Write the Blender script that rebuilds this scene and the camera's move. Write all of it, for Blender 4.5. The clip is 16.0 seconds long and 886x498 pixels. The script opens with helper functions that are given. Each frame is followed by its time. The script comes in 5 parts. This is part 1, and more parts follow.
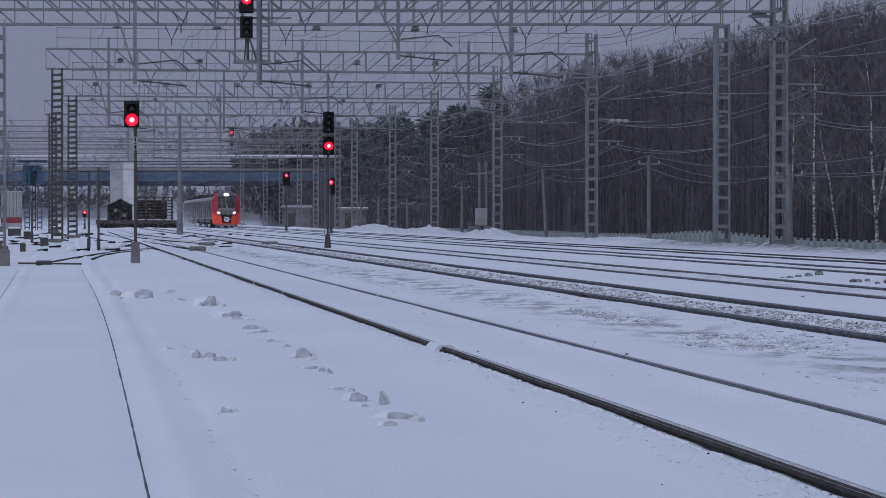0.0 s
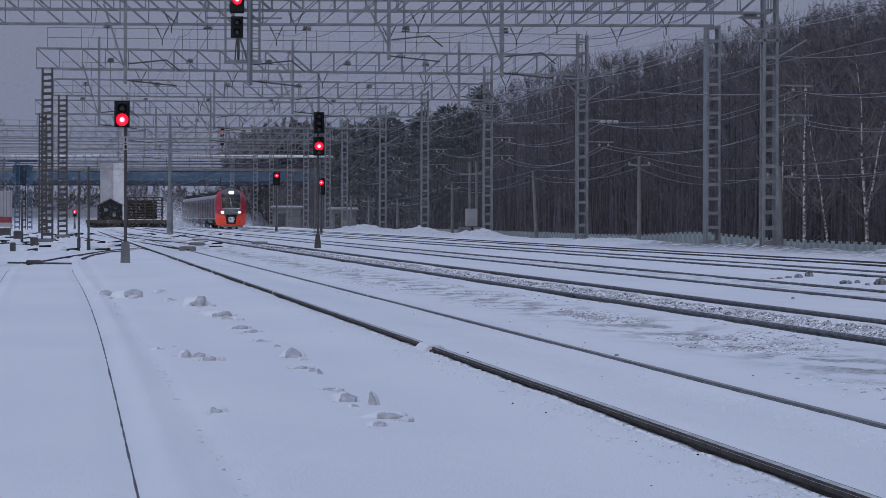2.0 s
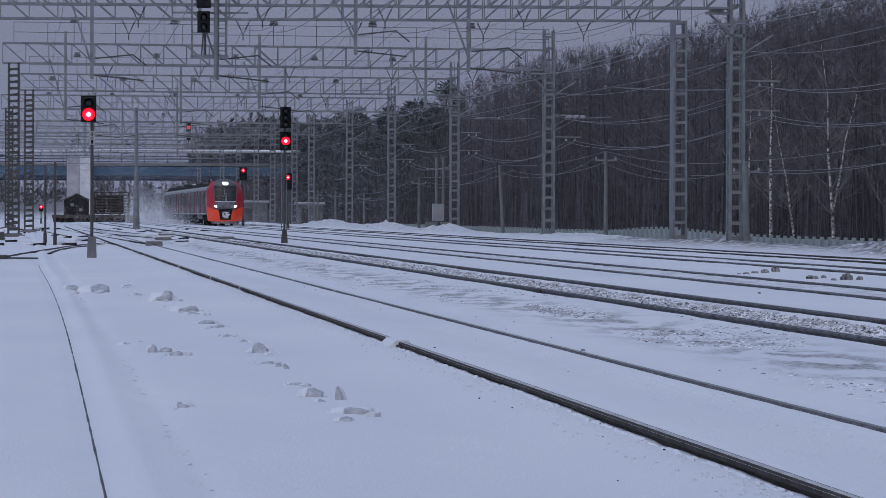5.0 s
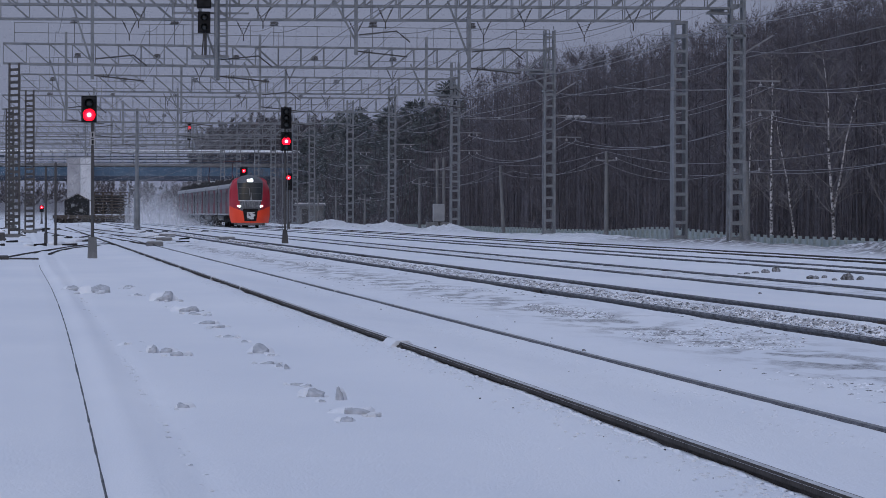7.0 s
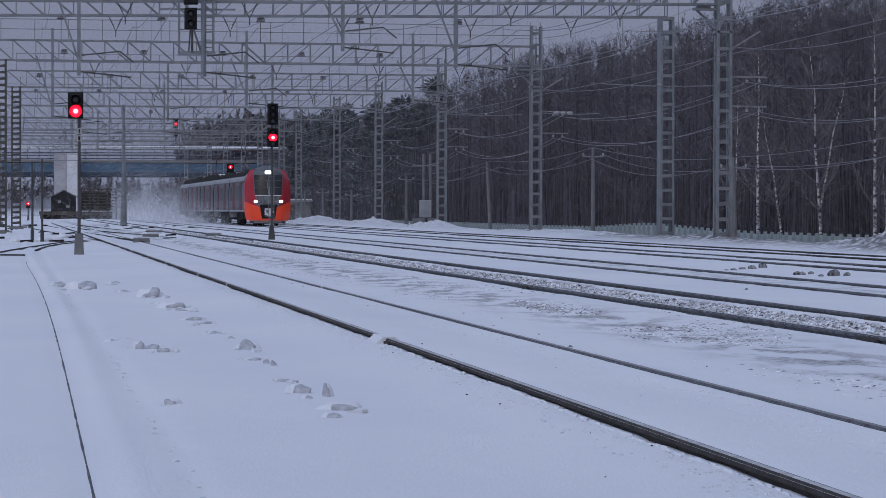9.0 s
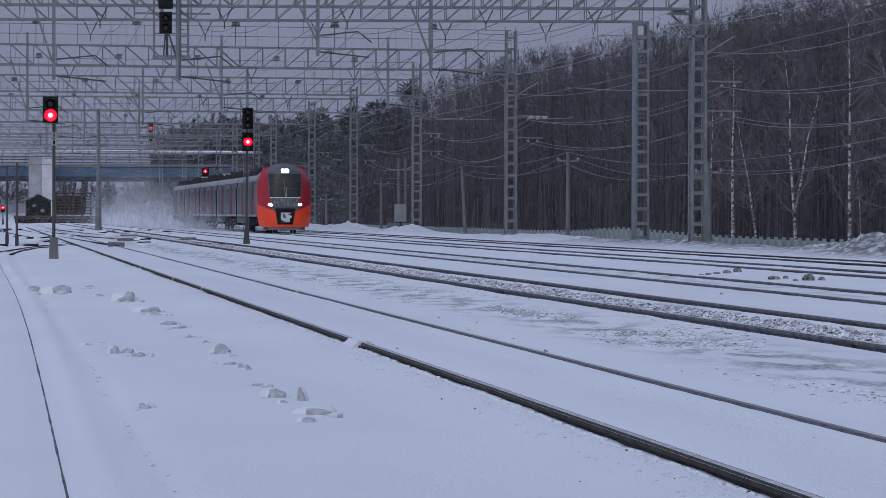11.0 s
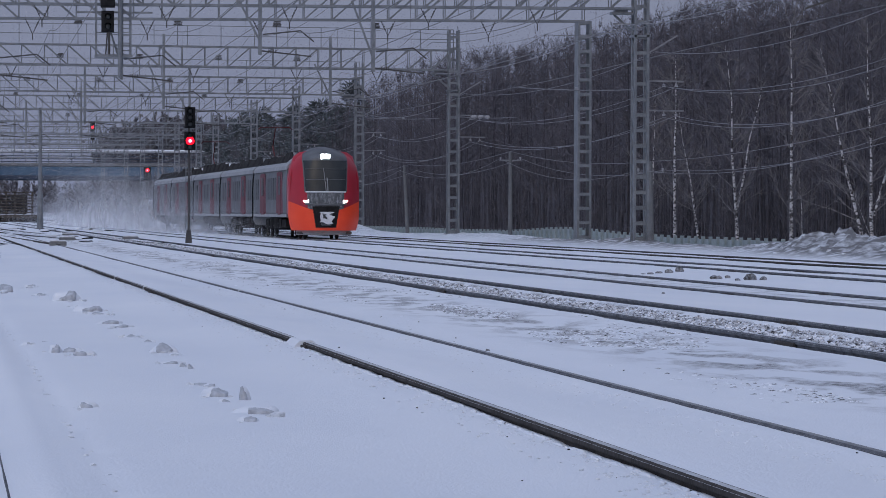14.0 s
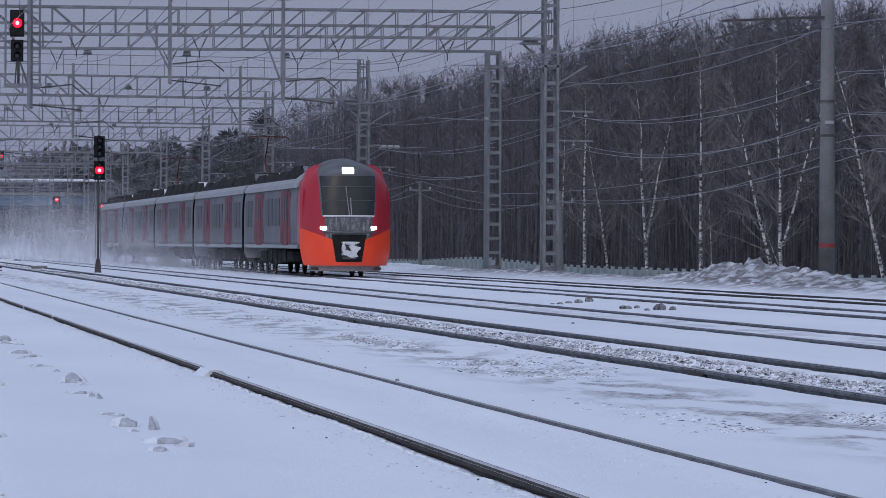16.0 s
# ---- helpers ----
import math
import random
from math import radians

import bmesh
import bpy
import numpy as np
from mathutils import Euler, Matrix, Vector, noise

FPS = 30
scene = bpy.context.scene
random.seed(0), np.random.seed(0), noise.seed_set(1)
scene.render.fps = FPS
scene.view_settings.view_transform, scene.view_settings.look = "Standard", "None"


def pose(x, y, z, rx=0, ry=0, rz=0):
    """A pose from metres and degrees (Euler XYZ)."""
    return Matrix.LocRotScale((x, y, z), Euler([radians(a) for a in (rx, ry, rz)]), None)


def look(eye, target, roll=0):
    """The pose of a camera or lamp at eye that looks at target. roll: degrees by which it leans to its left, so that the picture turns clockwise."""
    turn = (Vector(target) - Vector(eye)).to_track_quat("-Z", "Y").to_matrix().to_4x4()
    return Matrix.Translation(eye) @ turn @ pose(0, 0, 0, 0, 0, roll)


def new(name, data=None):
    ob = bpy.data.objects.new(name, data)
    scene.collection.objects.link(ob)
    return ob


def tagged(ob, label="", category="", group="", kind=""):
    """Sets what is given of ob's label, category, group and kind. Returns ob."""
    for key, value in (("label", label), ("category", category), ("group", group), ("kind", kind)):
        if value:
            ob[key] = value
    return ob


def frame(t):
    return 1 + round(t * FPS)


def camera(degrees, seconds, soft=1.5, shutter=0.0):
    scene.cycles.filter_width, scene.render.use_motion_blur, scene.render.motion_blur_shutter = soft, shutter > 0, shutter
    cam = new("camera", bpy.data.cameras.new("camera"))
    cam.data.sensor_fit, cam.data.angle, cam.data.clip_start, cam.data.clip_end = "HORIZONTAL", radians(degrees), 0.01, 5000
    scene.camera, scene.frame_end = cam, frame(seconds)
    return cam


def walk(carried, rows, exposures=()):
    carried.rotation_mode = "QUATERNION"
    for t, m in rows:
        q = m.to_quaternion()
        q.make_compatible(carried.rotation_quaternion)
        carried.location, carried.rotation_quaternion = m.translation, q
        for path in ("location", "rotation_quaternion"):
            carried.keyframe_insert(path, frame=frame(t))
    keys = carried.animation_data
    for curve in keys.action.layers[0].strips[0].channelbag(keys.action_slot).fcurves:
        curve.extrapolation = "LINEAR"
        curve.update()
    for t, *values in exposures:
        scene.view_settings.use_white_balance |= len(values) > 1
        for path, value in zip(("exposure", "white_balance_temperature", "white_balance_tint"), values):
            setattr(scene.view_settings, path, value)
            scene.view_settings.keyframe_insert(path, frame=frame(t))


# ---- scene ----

# World: y runs along the tracks away from the camera, x to the right of them, z = 0 is the railhead.
EYE = 1.22
cam = camera(12.78, 16.0, 0.5)
# seconds, yaw, pitch, roll in degrees; the camera stands on a tripod and pans
PAN = [
    (0.0, -5.435, -0.458, 0.000), (0.5, -5.438, -0.471, 0.012), (1.0, -5.477, -0.449, 0.009),
    (1.5, -5.506, -0.443, 0.055), (2.0, -5.578, -0.450, 0.137), (2.5, -5.700, -0.481, 0.167),
    (3.0, -5.809, -0.522, 0.165), (3.5, -5.950, -0.538, 0.217), (4.0, -6.063, -0.557, 0.169),
    (6.5, -6.050, -0.456, 0.163), (7.0, -6.052, -0.518, 0.132), (7.5, -6.086, -0.581, 0.128),
    (8.0, -6.083, -0.607, 0.138), (8.5, -6.154, -0.587, 0.167), (9.0, -6.244, -0.573, 0.115),
    (11.5, -6.695, -0.505, 0.132), (12.0, -6.792, -0.531, 0.117), (12.5, -6.934, -0.624, 0.204),
    (13.0, -7.072, -0.689, 0.181), (13.5, -7.207, -0.614, 0.235), (14.0, -7.443, -0.516, 0.196),
    (14.5, -7.686, -0.410, 0.263), (15.0, -7.974, -0.279, 0.235), (15.5, -8.358, -0.167, 0.259),
    (16.0, -8.749, -0.079, 0.261),
]
walk(cam, [(t, pose(0, 0, EYE, 90 + p, -r, y)) for t, y, p, r in PAN], [(0.0, -0.22), (9.0, -0.18), (12.5, -0.15), (14.5, -0.07), (16.0, 0.08)])

# ---------------------------------------------------------------- light
world = bpy.data.worlds.new("overcast_sky")
scene.world = world
world.use_nodes = True
wn = world.node_tree.nodes
wl = world.node_tree.links
sky = wn.new("ShaderNodeTexSky")
sky.sky_type = "NISHITA"
sky.sun_disc = False
sky.sun_elevation = radians(32)
sky.sun_rotation = radians(200)
sky.air_density, sky.dust_density = 1.0, 6.0
cloud = wn.new("ShaderNodeMix")
cloud.data_type = "RGBA"
cloud.inputs["Factor"].default_value = 0.9
wl.new(sky.outputs["Color"], cloud.inputs["A"])
cloud.inputs["B"].default_value = (1.13, 1.27, 1.85, 1)
wl.new(cloud.outputs["Result"], wn["Background"].inputs["Color"])
wn["Background"].inputs["Strength"].default_value = 0.21
sun = new("sun", bpy.data.lights.new("sun", "SUN"))
sun.data.energy, sun.data.angle, sun.data.color = 1.16, radians(60), (0.615, 0.775, 1.12)
sun.matrix_world = look((-34, -22, 90), (0, 0, 0))

# ---------------------------------------------------------------- materials
def nodes_of(name):
    m = bpy.data.materials.new(name)
    m.use_nodes = True
    return m, m.node_tree.nodes, m.node_tree.links, m.node_tree.nodes["Principled BSDF"]


def surface(name, low, high, scale=3.0, rough=0.7, metal=0.0, bump=0.15, fine=40.0, spread=(0.35, 0.65), stretch=(1, 1, 1), by_piece=0.0, spec=0.5):
    """Two colours mixed by coarse and fine noise, with a fine relief."""
    m, n, l, b = nodes_of(name)
    co = n.new("ShaderNodeTexCoord")
    mp = n.new("ShaderNodeMapping")
    mp.inputs["Scale"].default_value = stretch
    l.new(co.outputs["Object"], mp.inputs["Vector"])
    a = n.new("ShaderNodeTexNoise")
    a.inputs["Scale"].default_value, a.inputs["Detail"].default_value = scale, 6
    c = n.new("ShaderNodeTexNoise")
    c.inputs["Scale"].default_value, c.inputs["Detail"].default_value = fine, 4
    l.new(mp.outputs["Vector"], a.inputs["Vector"])
    l.new(mp.outputs["Vector"], c.inputs["Vector"])
    mx = n.new("ShaderNodeMath")
    mx.operation = "MULTIPLY_ADD"
    l.new(c.outputs["Fac"], mx.inputs[0])
    mx.inputs[1].default_value = 0.4
    add = n.new("ShaderNodeMath")
    add.operation = "MULTIPLY"
    l.new(a.outputs["Fac"], add.inputs[0])
    add.inputs[1].default_value = 0.6
    l.new(add.outputs[0], mx.inputs[2])
    r = n.new("ShaderNodeValToRGB")
    r.color_ramp.elements[0].position, r.color_ramp.elements[1].position = spread
    r.color_ramp.elements[0].color, r.color_ramp.elements[1].color = (*low, 1), (*high, 1)
    l.new(mx.outputs[0], r.inputs["Fac"])
    out = r.outputs["Color"]
    if by_piece:
        g = n.new("ShaderNodeNewGeometry")
        hs = n.new("ShaderNodeHueSaturation")
        mr = n.new("ShaderNodeMapRange")
        mr.inputs["To Min"].default_value, mr.inputs["To Max"].default_value = 1 - by_piece, 1 + by_piece
        l.new(g.outputs["Random Per Island"], mr.inputs["Value"])
        l.new(mr.outputs["Result"], hs.inputs["Value"])
        l.new(out, hs.inputs["Color"])
        out = hs.outputs["Color"]
    l.new(out, b.inputs["Base Color"])
    b.inputs["Roughness"].default_value, b.inputs["Metallic"].default_value = rough, metal
    b.inputs["Specular IOR Level"].default_value = spec
    if bump:
        bp = n.new("ShaderNodeBump")
        bp.inputs["Strength"].default_value, bp.inputs["Distance"].default_value = bump, 0.02
        l.new(c.outputs["Fac"], bp.inputs["Height"])
        l.new(bp.outputs["Normal"], b.inputs["Normal"])
    return m


def glow(name, colour, strength):
    m, n, l, b = nodes_of(name)
    b.inputs["Base Color"].default_value = (*colour, 1)
    b.inputs["Emission Color"].default_value = (*colour, 1)
    b.inputs["Emission Strength"].default_value = strength
    return m


def snow_material():
    """Fresh snow, wind-packed; thin over the ballast beside the third track, where stones show through."""
    m, n, l, b = nodes_of("snow")
    g = n.new("ShaderNodeNewGeometry")
    def noise_at(scale, detail, stretch=(1, 1, 1)):
        mp = n.new("ShaderNodeMapping")
        mp.inputs["Scale"].default_value = stretch
        l.new(g.outputs["Position"], mp.inputs["Vector"])
        t = n.new("ShaderNodeTexNoise")
        t.inputs["Scale"].default_value, t.inputs["Detail"].default_value = scale, detail
        l.new(mp.outputs["Vector"], t.inputs["Vector"])
        return t.outputs["Fac"]
    def ramp(src, p0, c0, p1, c1):
        r = n.new("ShaderNodeValToRGB")
        r.color_ramp.elements[0].position, r.color_ramp.elements[0].color = p0, (*c0, 1)
        r.color_ramp.elements[1].position, r.color_ramp.elements[1].color = p1, (*c1, 1)
        l.new(src, r.inputs["Fac"])
        return r.outputs["Color"]
    broad = noise_at(0.35, 4, (1, 0.3, 1))
    grain = noise_at(60, 3)
    base = ramp(broad, 0.3, (0.74, 0.76, 0.80), 0.7, (0.82, 0.83, 0.85))
    speck = ramp(noise_at(9, 5), 0.745, (0, 0, 0), 0.79, (1, 1, 1))
    # thin snow: an attribute on the ground mesh says how far the ballast shows
    at = n.new("ShaderNodeAttribute")
    at.attribute_name = "bare"
    stone = noise_at(16, 4)
    mul = n.new("ShaderNodeMath")
    mul.operation = "MULTIPLY"
    l.new(at.outputs["Fac"], mul.inputs[0])
    l.new(ramp(noise_at(2.6, 9, (1, 0.26, 1)), 0.47, (0, 0, 0), 0.56, (1, 1, 1)), mul.inputs[1])
    mul2 = n.new("ShaderNodeMath")
    mul2.operation = "MULTIPLY"
    l.new(mul.outputs[0], mul2.inputs[0])
    l.new(ramp(stone, 0.36, (1, 1, 1), 0.62, (0.25, 0.25, 0.25)), mul2.inputs[1])
    mx = n.new("ShaderNodeMix")
    mx.data_type = "RGBA"
    l.new(mul2.outputs[0], mx.inputs["Factor"])
    l.new(base, mx.inputs["A"])
    mx.inputs["B"].default_value = (0.13, 0.122, 0.122, 1)
    mx2 = n.new("ShaderNodeMix")
    mx2.data_type = "RGBA"
    sc = n.new("ShaderNodeMath")
    sc.operation = "MULTIPLY"
    l.new(speck, sc.inputs[0])
    sc.inputs[1].default_value = 0.55
    l.new(sc.outputs[0], mx2.inputs["Factor"])
    l.new(mx.outputs["Result"], mx2.inputs["A"])
    mx2.inputs["B"].default_value = (0.3, 0.29, 0.29, 1)
    # ploughed-up dirt in the bank
    at3 = n.new("ShaderNodeAttribute")
    at3.attribute_name = "dirt"
    dm = n.new("ShaderNodeMath")
    dm.operation = "MULTIPLY"
    l.new(at3.outputs["Fac"], dm.inputs[0])
    l.new(ramp(noise_at(2.4, 7, (1.0, 0.55, 2.4)), 0.36, (0.25, 0.25, 0.25), 0.56, (1, 1, 1)), dm.inputs[1])
    mx4 = n.new("ShaderNodeMix")
    mx4.data_type = "RGBA"
    l.new(dm.outputs[0], mx4.inputs["Factor"])
    l.new(mx2.outputs["Result"], mx4.inputs["A"])
    mx4.inputs["B"].default_value = (0.17, 0.165, 0.165, 1)
    # forest floor and hillside, and the dark-toned rise beyond the bridge
    at2 = n.new("ShaderNodeAttribute")
    at2.attribute_name = "litter"
    mx3 = n.new("ShaderNodeMix")
    mx3.data_type = "RGBA"
    l.new(at2.outputs["Fac"], mx3.inputs["Factor"])
    l.new(mx4.outputs["Result"], mx3.inputs["A"])
    l.new(ramp(noise_at(0.8, 6), 0.35, (0.05, 0.045, 0.05), 0.7, (0.10, 0.09, 0.10)), mx3.inputs["B"])
    l.new(mx3.outputs["Result"], b.inputs["Base Color"])
    b.inputs["Roughness"].default_value = 0.75
    b.inputs["Specular IOR Level"].default_value = 0.25
    bp = n.new("ShaderNodeBump")
    bp.inputs["Strength"].default_value, bp.inputs["Distance"].default_value = 0.5, 0.02
    hs = n.new("ShaderNodeMath")
    hs.operation = "ADD"
    l.new(noise_at(5, 6, (1, 0.5, 1)), hs.inputs[0])
    l.new(grain, hs.inputs[1])
    l.new(hs.outputs[0], bp.inputs["Height"])
    l.new(bp.outputs["Normal"], b.inputs["Normal"])
    return m


def red_lens():
    """A burning red lens: the filament's bright middle fades to deep red at the rim."""
    m, n, l, b = nodes_of("lit_red_lens")
    at = n.new("ShaderNodeAttribute")
    at.attribute_name = "filament"
    r = n.new("ShaderNodeValToRGB")
    r.color_ramp.elements[0].color = (0.9, 0.002, 0.012, 1)
    r.color_ramp.elements[1].color = (1.0, 0.30, 0.34, 1)
    mid = r.color_ramp.elements.new(0.5)
    mid.color = (1.0, 0.006, 0.022, 1)
    l.new(at.outputs["Fac"], r.inputs["Fac"])
    mr = n.new("ShaderNodeMapRange")
    mr.inputs["To Min"].default_value, mr.inputs["To Max"].default_value = 4.0, 14.0
    l.new(at.outputs["Fac"], mr.inputs["Value"])
    b.inputs["Base Color"].default_value = (0.4, 0.01, 0.02, 1)
    l.new(r.outputs["Color"], b.inputs["Emission Color"])
    l.new(mr.outputs["Result"], b.inputs["Emission Strength"])
    return m


def powder_material(name, density, thickness=""):
    """Thin airborne snow, also haze flecks: most of the light goes through."""
    m, n, l, b = nodes_of(name)
    d = n.new("ShaderNodeBsdfDiffuse")
    d.inputs["Color"].default_value = (0.92, 0.925, 0.94, 1)
    tl = n.new("ShaderNodeBsdfTranslucent")
    tl.inputs["Color"].default_value = (0.92, 0.925, 0.94, 1)
    a = n.new("ShaderNodeMixShader")
    a.inputs["Fac"].default_value = 0.5
    l.new(d.outputs[0], a.inputs[1])
    l.new(tl.outputs[0], a.inputs[2])
    tr = n.new("ShaderNodeBsdfTransparent")
    mx = n.new("ShaderNodeMixShader")
    mx.inputs["Fac"].default_value = density
    if thickness:
        # billows: the thickness stored on the mesh, broken up by noise
        at = n.new("ShaderNodeAttribute")
        at.attribute_name = thickness
        co = n.new("ShaderNodeTexCoord")
        mp = n.new("ShaderNodeMapping")
        mp.inputs["Scale"].default_value = (0.3, 0.14, 0.5)
        l.new(co.outputs["Object"], mp.inputs["Vector"])
        t = n.new("ShaderNodeTexNoise")
        t.inputs["Scale"].default_value, t.inputs["Detail"].default_value = 1.6, 5
        l.new(mp.outputs["Vector"], t.inputs["Vector"])
        r = n.new("ShaderNodeMapRange")
        r.inputs["From Min"].default_value, r.inputs["From Max"].default_value = 0.3, 0.66
        r.inputs["To Min"].default_value, r.inputs["To Max"].default_value = 0.5, 1.0
        l.new(t.outputs["Fac"], r.inputs["Value"])
        k = n.new("ShaderNodeMath")
        k.operation = "MULTIPLY"
        l.new(at.outputs["Fac"], k.inputs[0])
        l.new(r.outputs["Result"], k.inputs[1])
        l.new(k.outputs[0], mx.inputs["Fac"])
    l.new(tr.outputs[0], mx.inputs[1])
    l.new(a.outputs[0], mx.inputs[2])
    l.new(mx.outputs[0], n["Material Output"].inputs["Surface"])
    return m


SNOW = snow_material()
# dirty crust, darkened further: the shade on the lumps' near sides is in its colour
CRUST = surface("dirty_shade_toned_crust", (0.34, 0.35, 0.375), (0.60, 0.615, 0.65), 9, 0.85, 0, 0.6, 30)
CLUMP = surface("trodden_snow", (0.58, 0.59, 0.61), (0.78, 0.785, 0.80), 6, 0.8, 0, 0.5, 30)
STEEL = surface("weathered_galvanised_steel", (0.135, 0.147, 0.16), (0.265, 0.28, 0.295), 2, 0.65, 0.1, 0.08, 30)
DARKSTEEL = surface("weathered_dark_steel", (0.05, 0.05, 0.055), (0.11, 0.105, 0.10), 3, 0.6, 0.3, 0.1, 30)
RAILHEAD = surface("dull_rail_head_steel", (0.20, 0.195, 0.195), (0.42, 0.415, 0.42), 5, 0.42, 0.8, 0.05, 30)
RAILSIDE = surface("rusty_rail_steel", (0.032, 0.028, 0.026), (0.082, 0.073, 0.068), 4, 0.8, 0.0, 0.2, 30, spec=0.12)
FROSTRAIL = surface("frosted_rail_steel", (0.06, 0.062, 0.07), (0.17, 0.175, 0.19), 4, 0.8, 0.0, 0.2, 30, spec=0.12)
RAILTOP = surface("snow_dusted_rail_head", (0.32, 0.325, 0.34), (0.62, 0.625, 0.64), 6, 0.6, 0.1, 0.05, 40)
CONCRETE = surface("grey_concrete", (0.12, 0.123, 0.126), (0.22, 0.222, 0.222), 1.5, 0.85, 0, 0.2, 25)
BALLAST = surface("snow_dusted_ballast_stone", (0.06, 0.058, 0.06), (0.72, 0.73, 0.76), 14, 0.9, 0, 0.3, 40, (0.40, 0.52), by_piece=0.35)
WIRE = surface("overhead_wire_metal", (0.085, 0.085, 0.09), (0.18, 0.18, 0.184), 4, 0.5, 0.6, 0)
PALEWIRE = surface("aluminium_wire", (0.16, 0.162, 0.175), (0.28, 0.282, 0.295), 4, 0.5, 0.2, 0)
BLACK = surface("black_painted_sheet", (0.012, 0.012, 0.013), (0.03, 0.03, 0.032), 5, 0.6, 0, 0.05, spec=0.12)
RUBBER = surface("sooty_underframe", (0.015, 0.014, 0.014), (0.055, 0.052, 0.052), 3, 0.9, 0, 0.3, spec=0.08)
SOOT = surface("black_bellows_rubber", (0.006, 0.006, 0.006), (0.014, 0.014, 0.014), 5, 1.0, 0, 0.1, spec=0.0)
PANTO = surface("dark_red_arm_paint", (0.05, 0.012, 0.013), (0.12, 0.022, 0.024), 5, 0.7, 0, 0.1)
RED_ON = red_lens()
HEADLAMP = glow("lit_headlamp", (1.0, 0.97, 0.9), 60.0)
REDPAINT = surface("deep_red_train_paint", (0.38, 0.020, 0.036), (0.47, 0.030, 0.050), 1.2, 0.35, 0, 0.02)
ORANGE = surface("vivid_orange_red_train_paint", (0.90, 0.062, 0.018), (1.0, 0.09, 0.028), 1.2, 0.35, 0, 0.02)
GREYPAINT = surface("grey_train_paint", (0.10, 0.108, 0.118), (0.18, 0.19, 0.20), 1.0, 0.5, 0, 0.03, spec=0.2)
PALEPAINT = surface("pale_grey_train_paint", (0.22, 0.23, 0.245), (0.36, 0.365, 0.375), 1.5, 0.4, 0, 0.03)
DARKPAINT = surface("dark_grey_nose_paint", (0.075, 0.08, 0.085), (0.13, 0.135, 0.14), 2, 0.4, 0, 0.03)
GLASS = surface("dark_tinted_glass", (0.022, 0.027, 0.03), (0.04, 0.046, 0.048), 1, 0.22, 0, 0)
SIDEGLASS = surface("dusty_side_window_glass", (0.03, 0.034, 0.038), (0.06, 0.065, 0.07), 2, 0.4, 0, 0, spec=0.18)
DARKICE = surface("dark_dirty_ice", (0.05, 0.048, 0.046), (0.34, 0.34, 0.35), 7, 0.85, 0, 0.5, 25, (0.40, 0.62))
BLUE = surface("blue_girder_paint", (0.04, 0.088, 0.15), (0.07, 0.14, 0.215), 0.5, 0.6, 0, 0.1)
DARKBLUE = surface("dark_blue_steel_paint", (0.015, 0.028, 0.055), (0.03, 0.048, 0.08), 0.8, 0.6, 0, 0.1)
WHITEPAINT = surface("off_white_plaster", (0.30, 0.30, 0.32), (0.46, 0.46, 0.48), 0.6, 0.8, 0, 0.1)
PIERBRIGHT = surface("brighter_pier_white", (0.55, 0.56, 0.58), (0.72, 0.73, 0.75), 0.6, 0.8, 0, 0.1)
TIMBER = surface("wet_dark_timber", (0.03, 0.024, 0.02), (0.10, 0.08, 0.065), 2, 0.85, 0, 0.3, 20, stretch=(1, 1, 6))
FENCE = surface("pale_green_concrete", (0.19, 0.23, 0.23), (0.33, 0.375, 0.37), 2, 0.85, 0, 0.2)
BARK = surface("dark_winter_bark", (0.048, 0.044, 0.051), (0.090, 0.083, 0.092), 4, 0.9, 0, 0.2, by_piece=0.3)
PALETWIG = surface("pale_birch_twigs", (0.11, 0.099, 0.10), (0.25, 0.235, 0.235), 4, 0.9, 0, 0)
TWIG = surface("bare_twigs", (0.086, 0.080, 0.092), (0.162, 0.151, 0.170), 4, 0.9, 0, 0, by_piece=0.25)
BIRCH = surface("birch_bark", (0.06, 0.055, 0.056), (0.58, 0.565, 0.56), 4, 0.85, 0, 0.2, 9, (0.45, 0.54), stretch=(1, 1, 1.7))
CONIFER = surface("dark_conifer_needles", (0.078, 0.092, 0.100), (0.150, 0.170, 0.178), 3, 0.9, 0, 0, by_piece=0.4)
PORCELAIN = surface("white_insulator_porcelain", (0.28, 0.28, 0.285), (0.42, 0.42, 0.43), 5, 0.3, 0, 0)
ROOFING = surface("corrugated_roof_sheet", (0.2, 0.21, 0.23), (0.35, 0.36, 0.38), 1, 0.6, 0.2, 0.1)
DIRTYRED = surface("dirty_red_door_paint", (0.12, 0.022, 0.034), (0.20, 0.036, 0.05), 1.5, 0.5, 0, 0.03, spec=0.15)
FROST = surface("frosted_grey_panel", (0.09, 0.095, 0.10), (0.42, 0.43, 0.45), 3, 0.7, 0, 0.3, 12, (0.46, 0.72), stretch=(2.5, 1, 1))
VEIL = powder_material("veil_of_powder_snow", 0.2, "veil")
POWDER = powder_material("airborne_powder_snow", 0.2)
# added flecks that imitate distance haze over the far yard
HAZE = powder_material("distance_haze_flecks", 0.13)
DIRTYSNOW = surface("dirty_ploughed_snow", (0.16, 0.155, 0.15), (0.72, 0.73, 0.76), 1.6, 0.85, 0, 0.6, 7, (0.36, 0.56), stretch=(1, 1, 2))
REDBAND = surface("faded_red_paint", (0.22, 0.03, 0.045), (0.32, 0.05, 0.06), 3, 0.7, 0, 0.1)


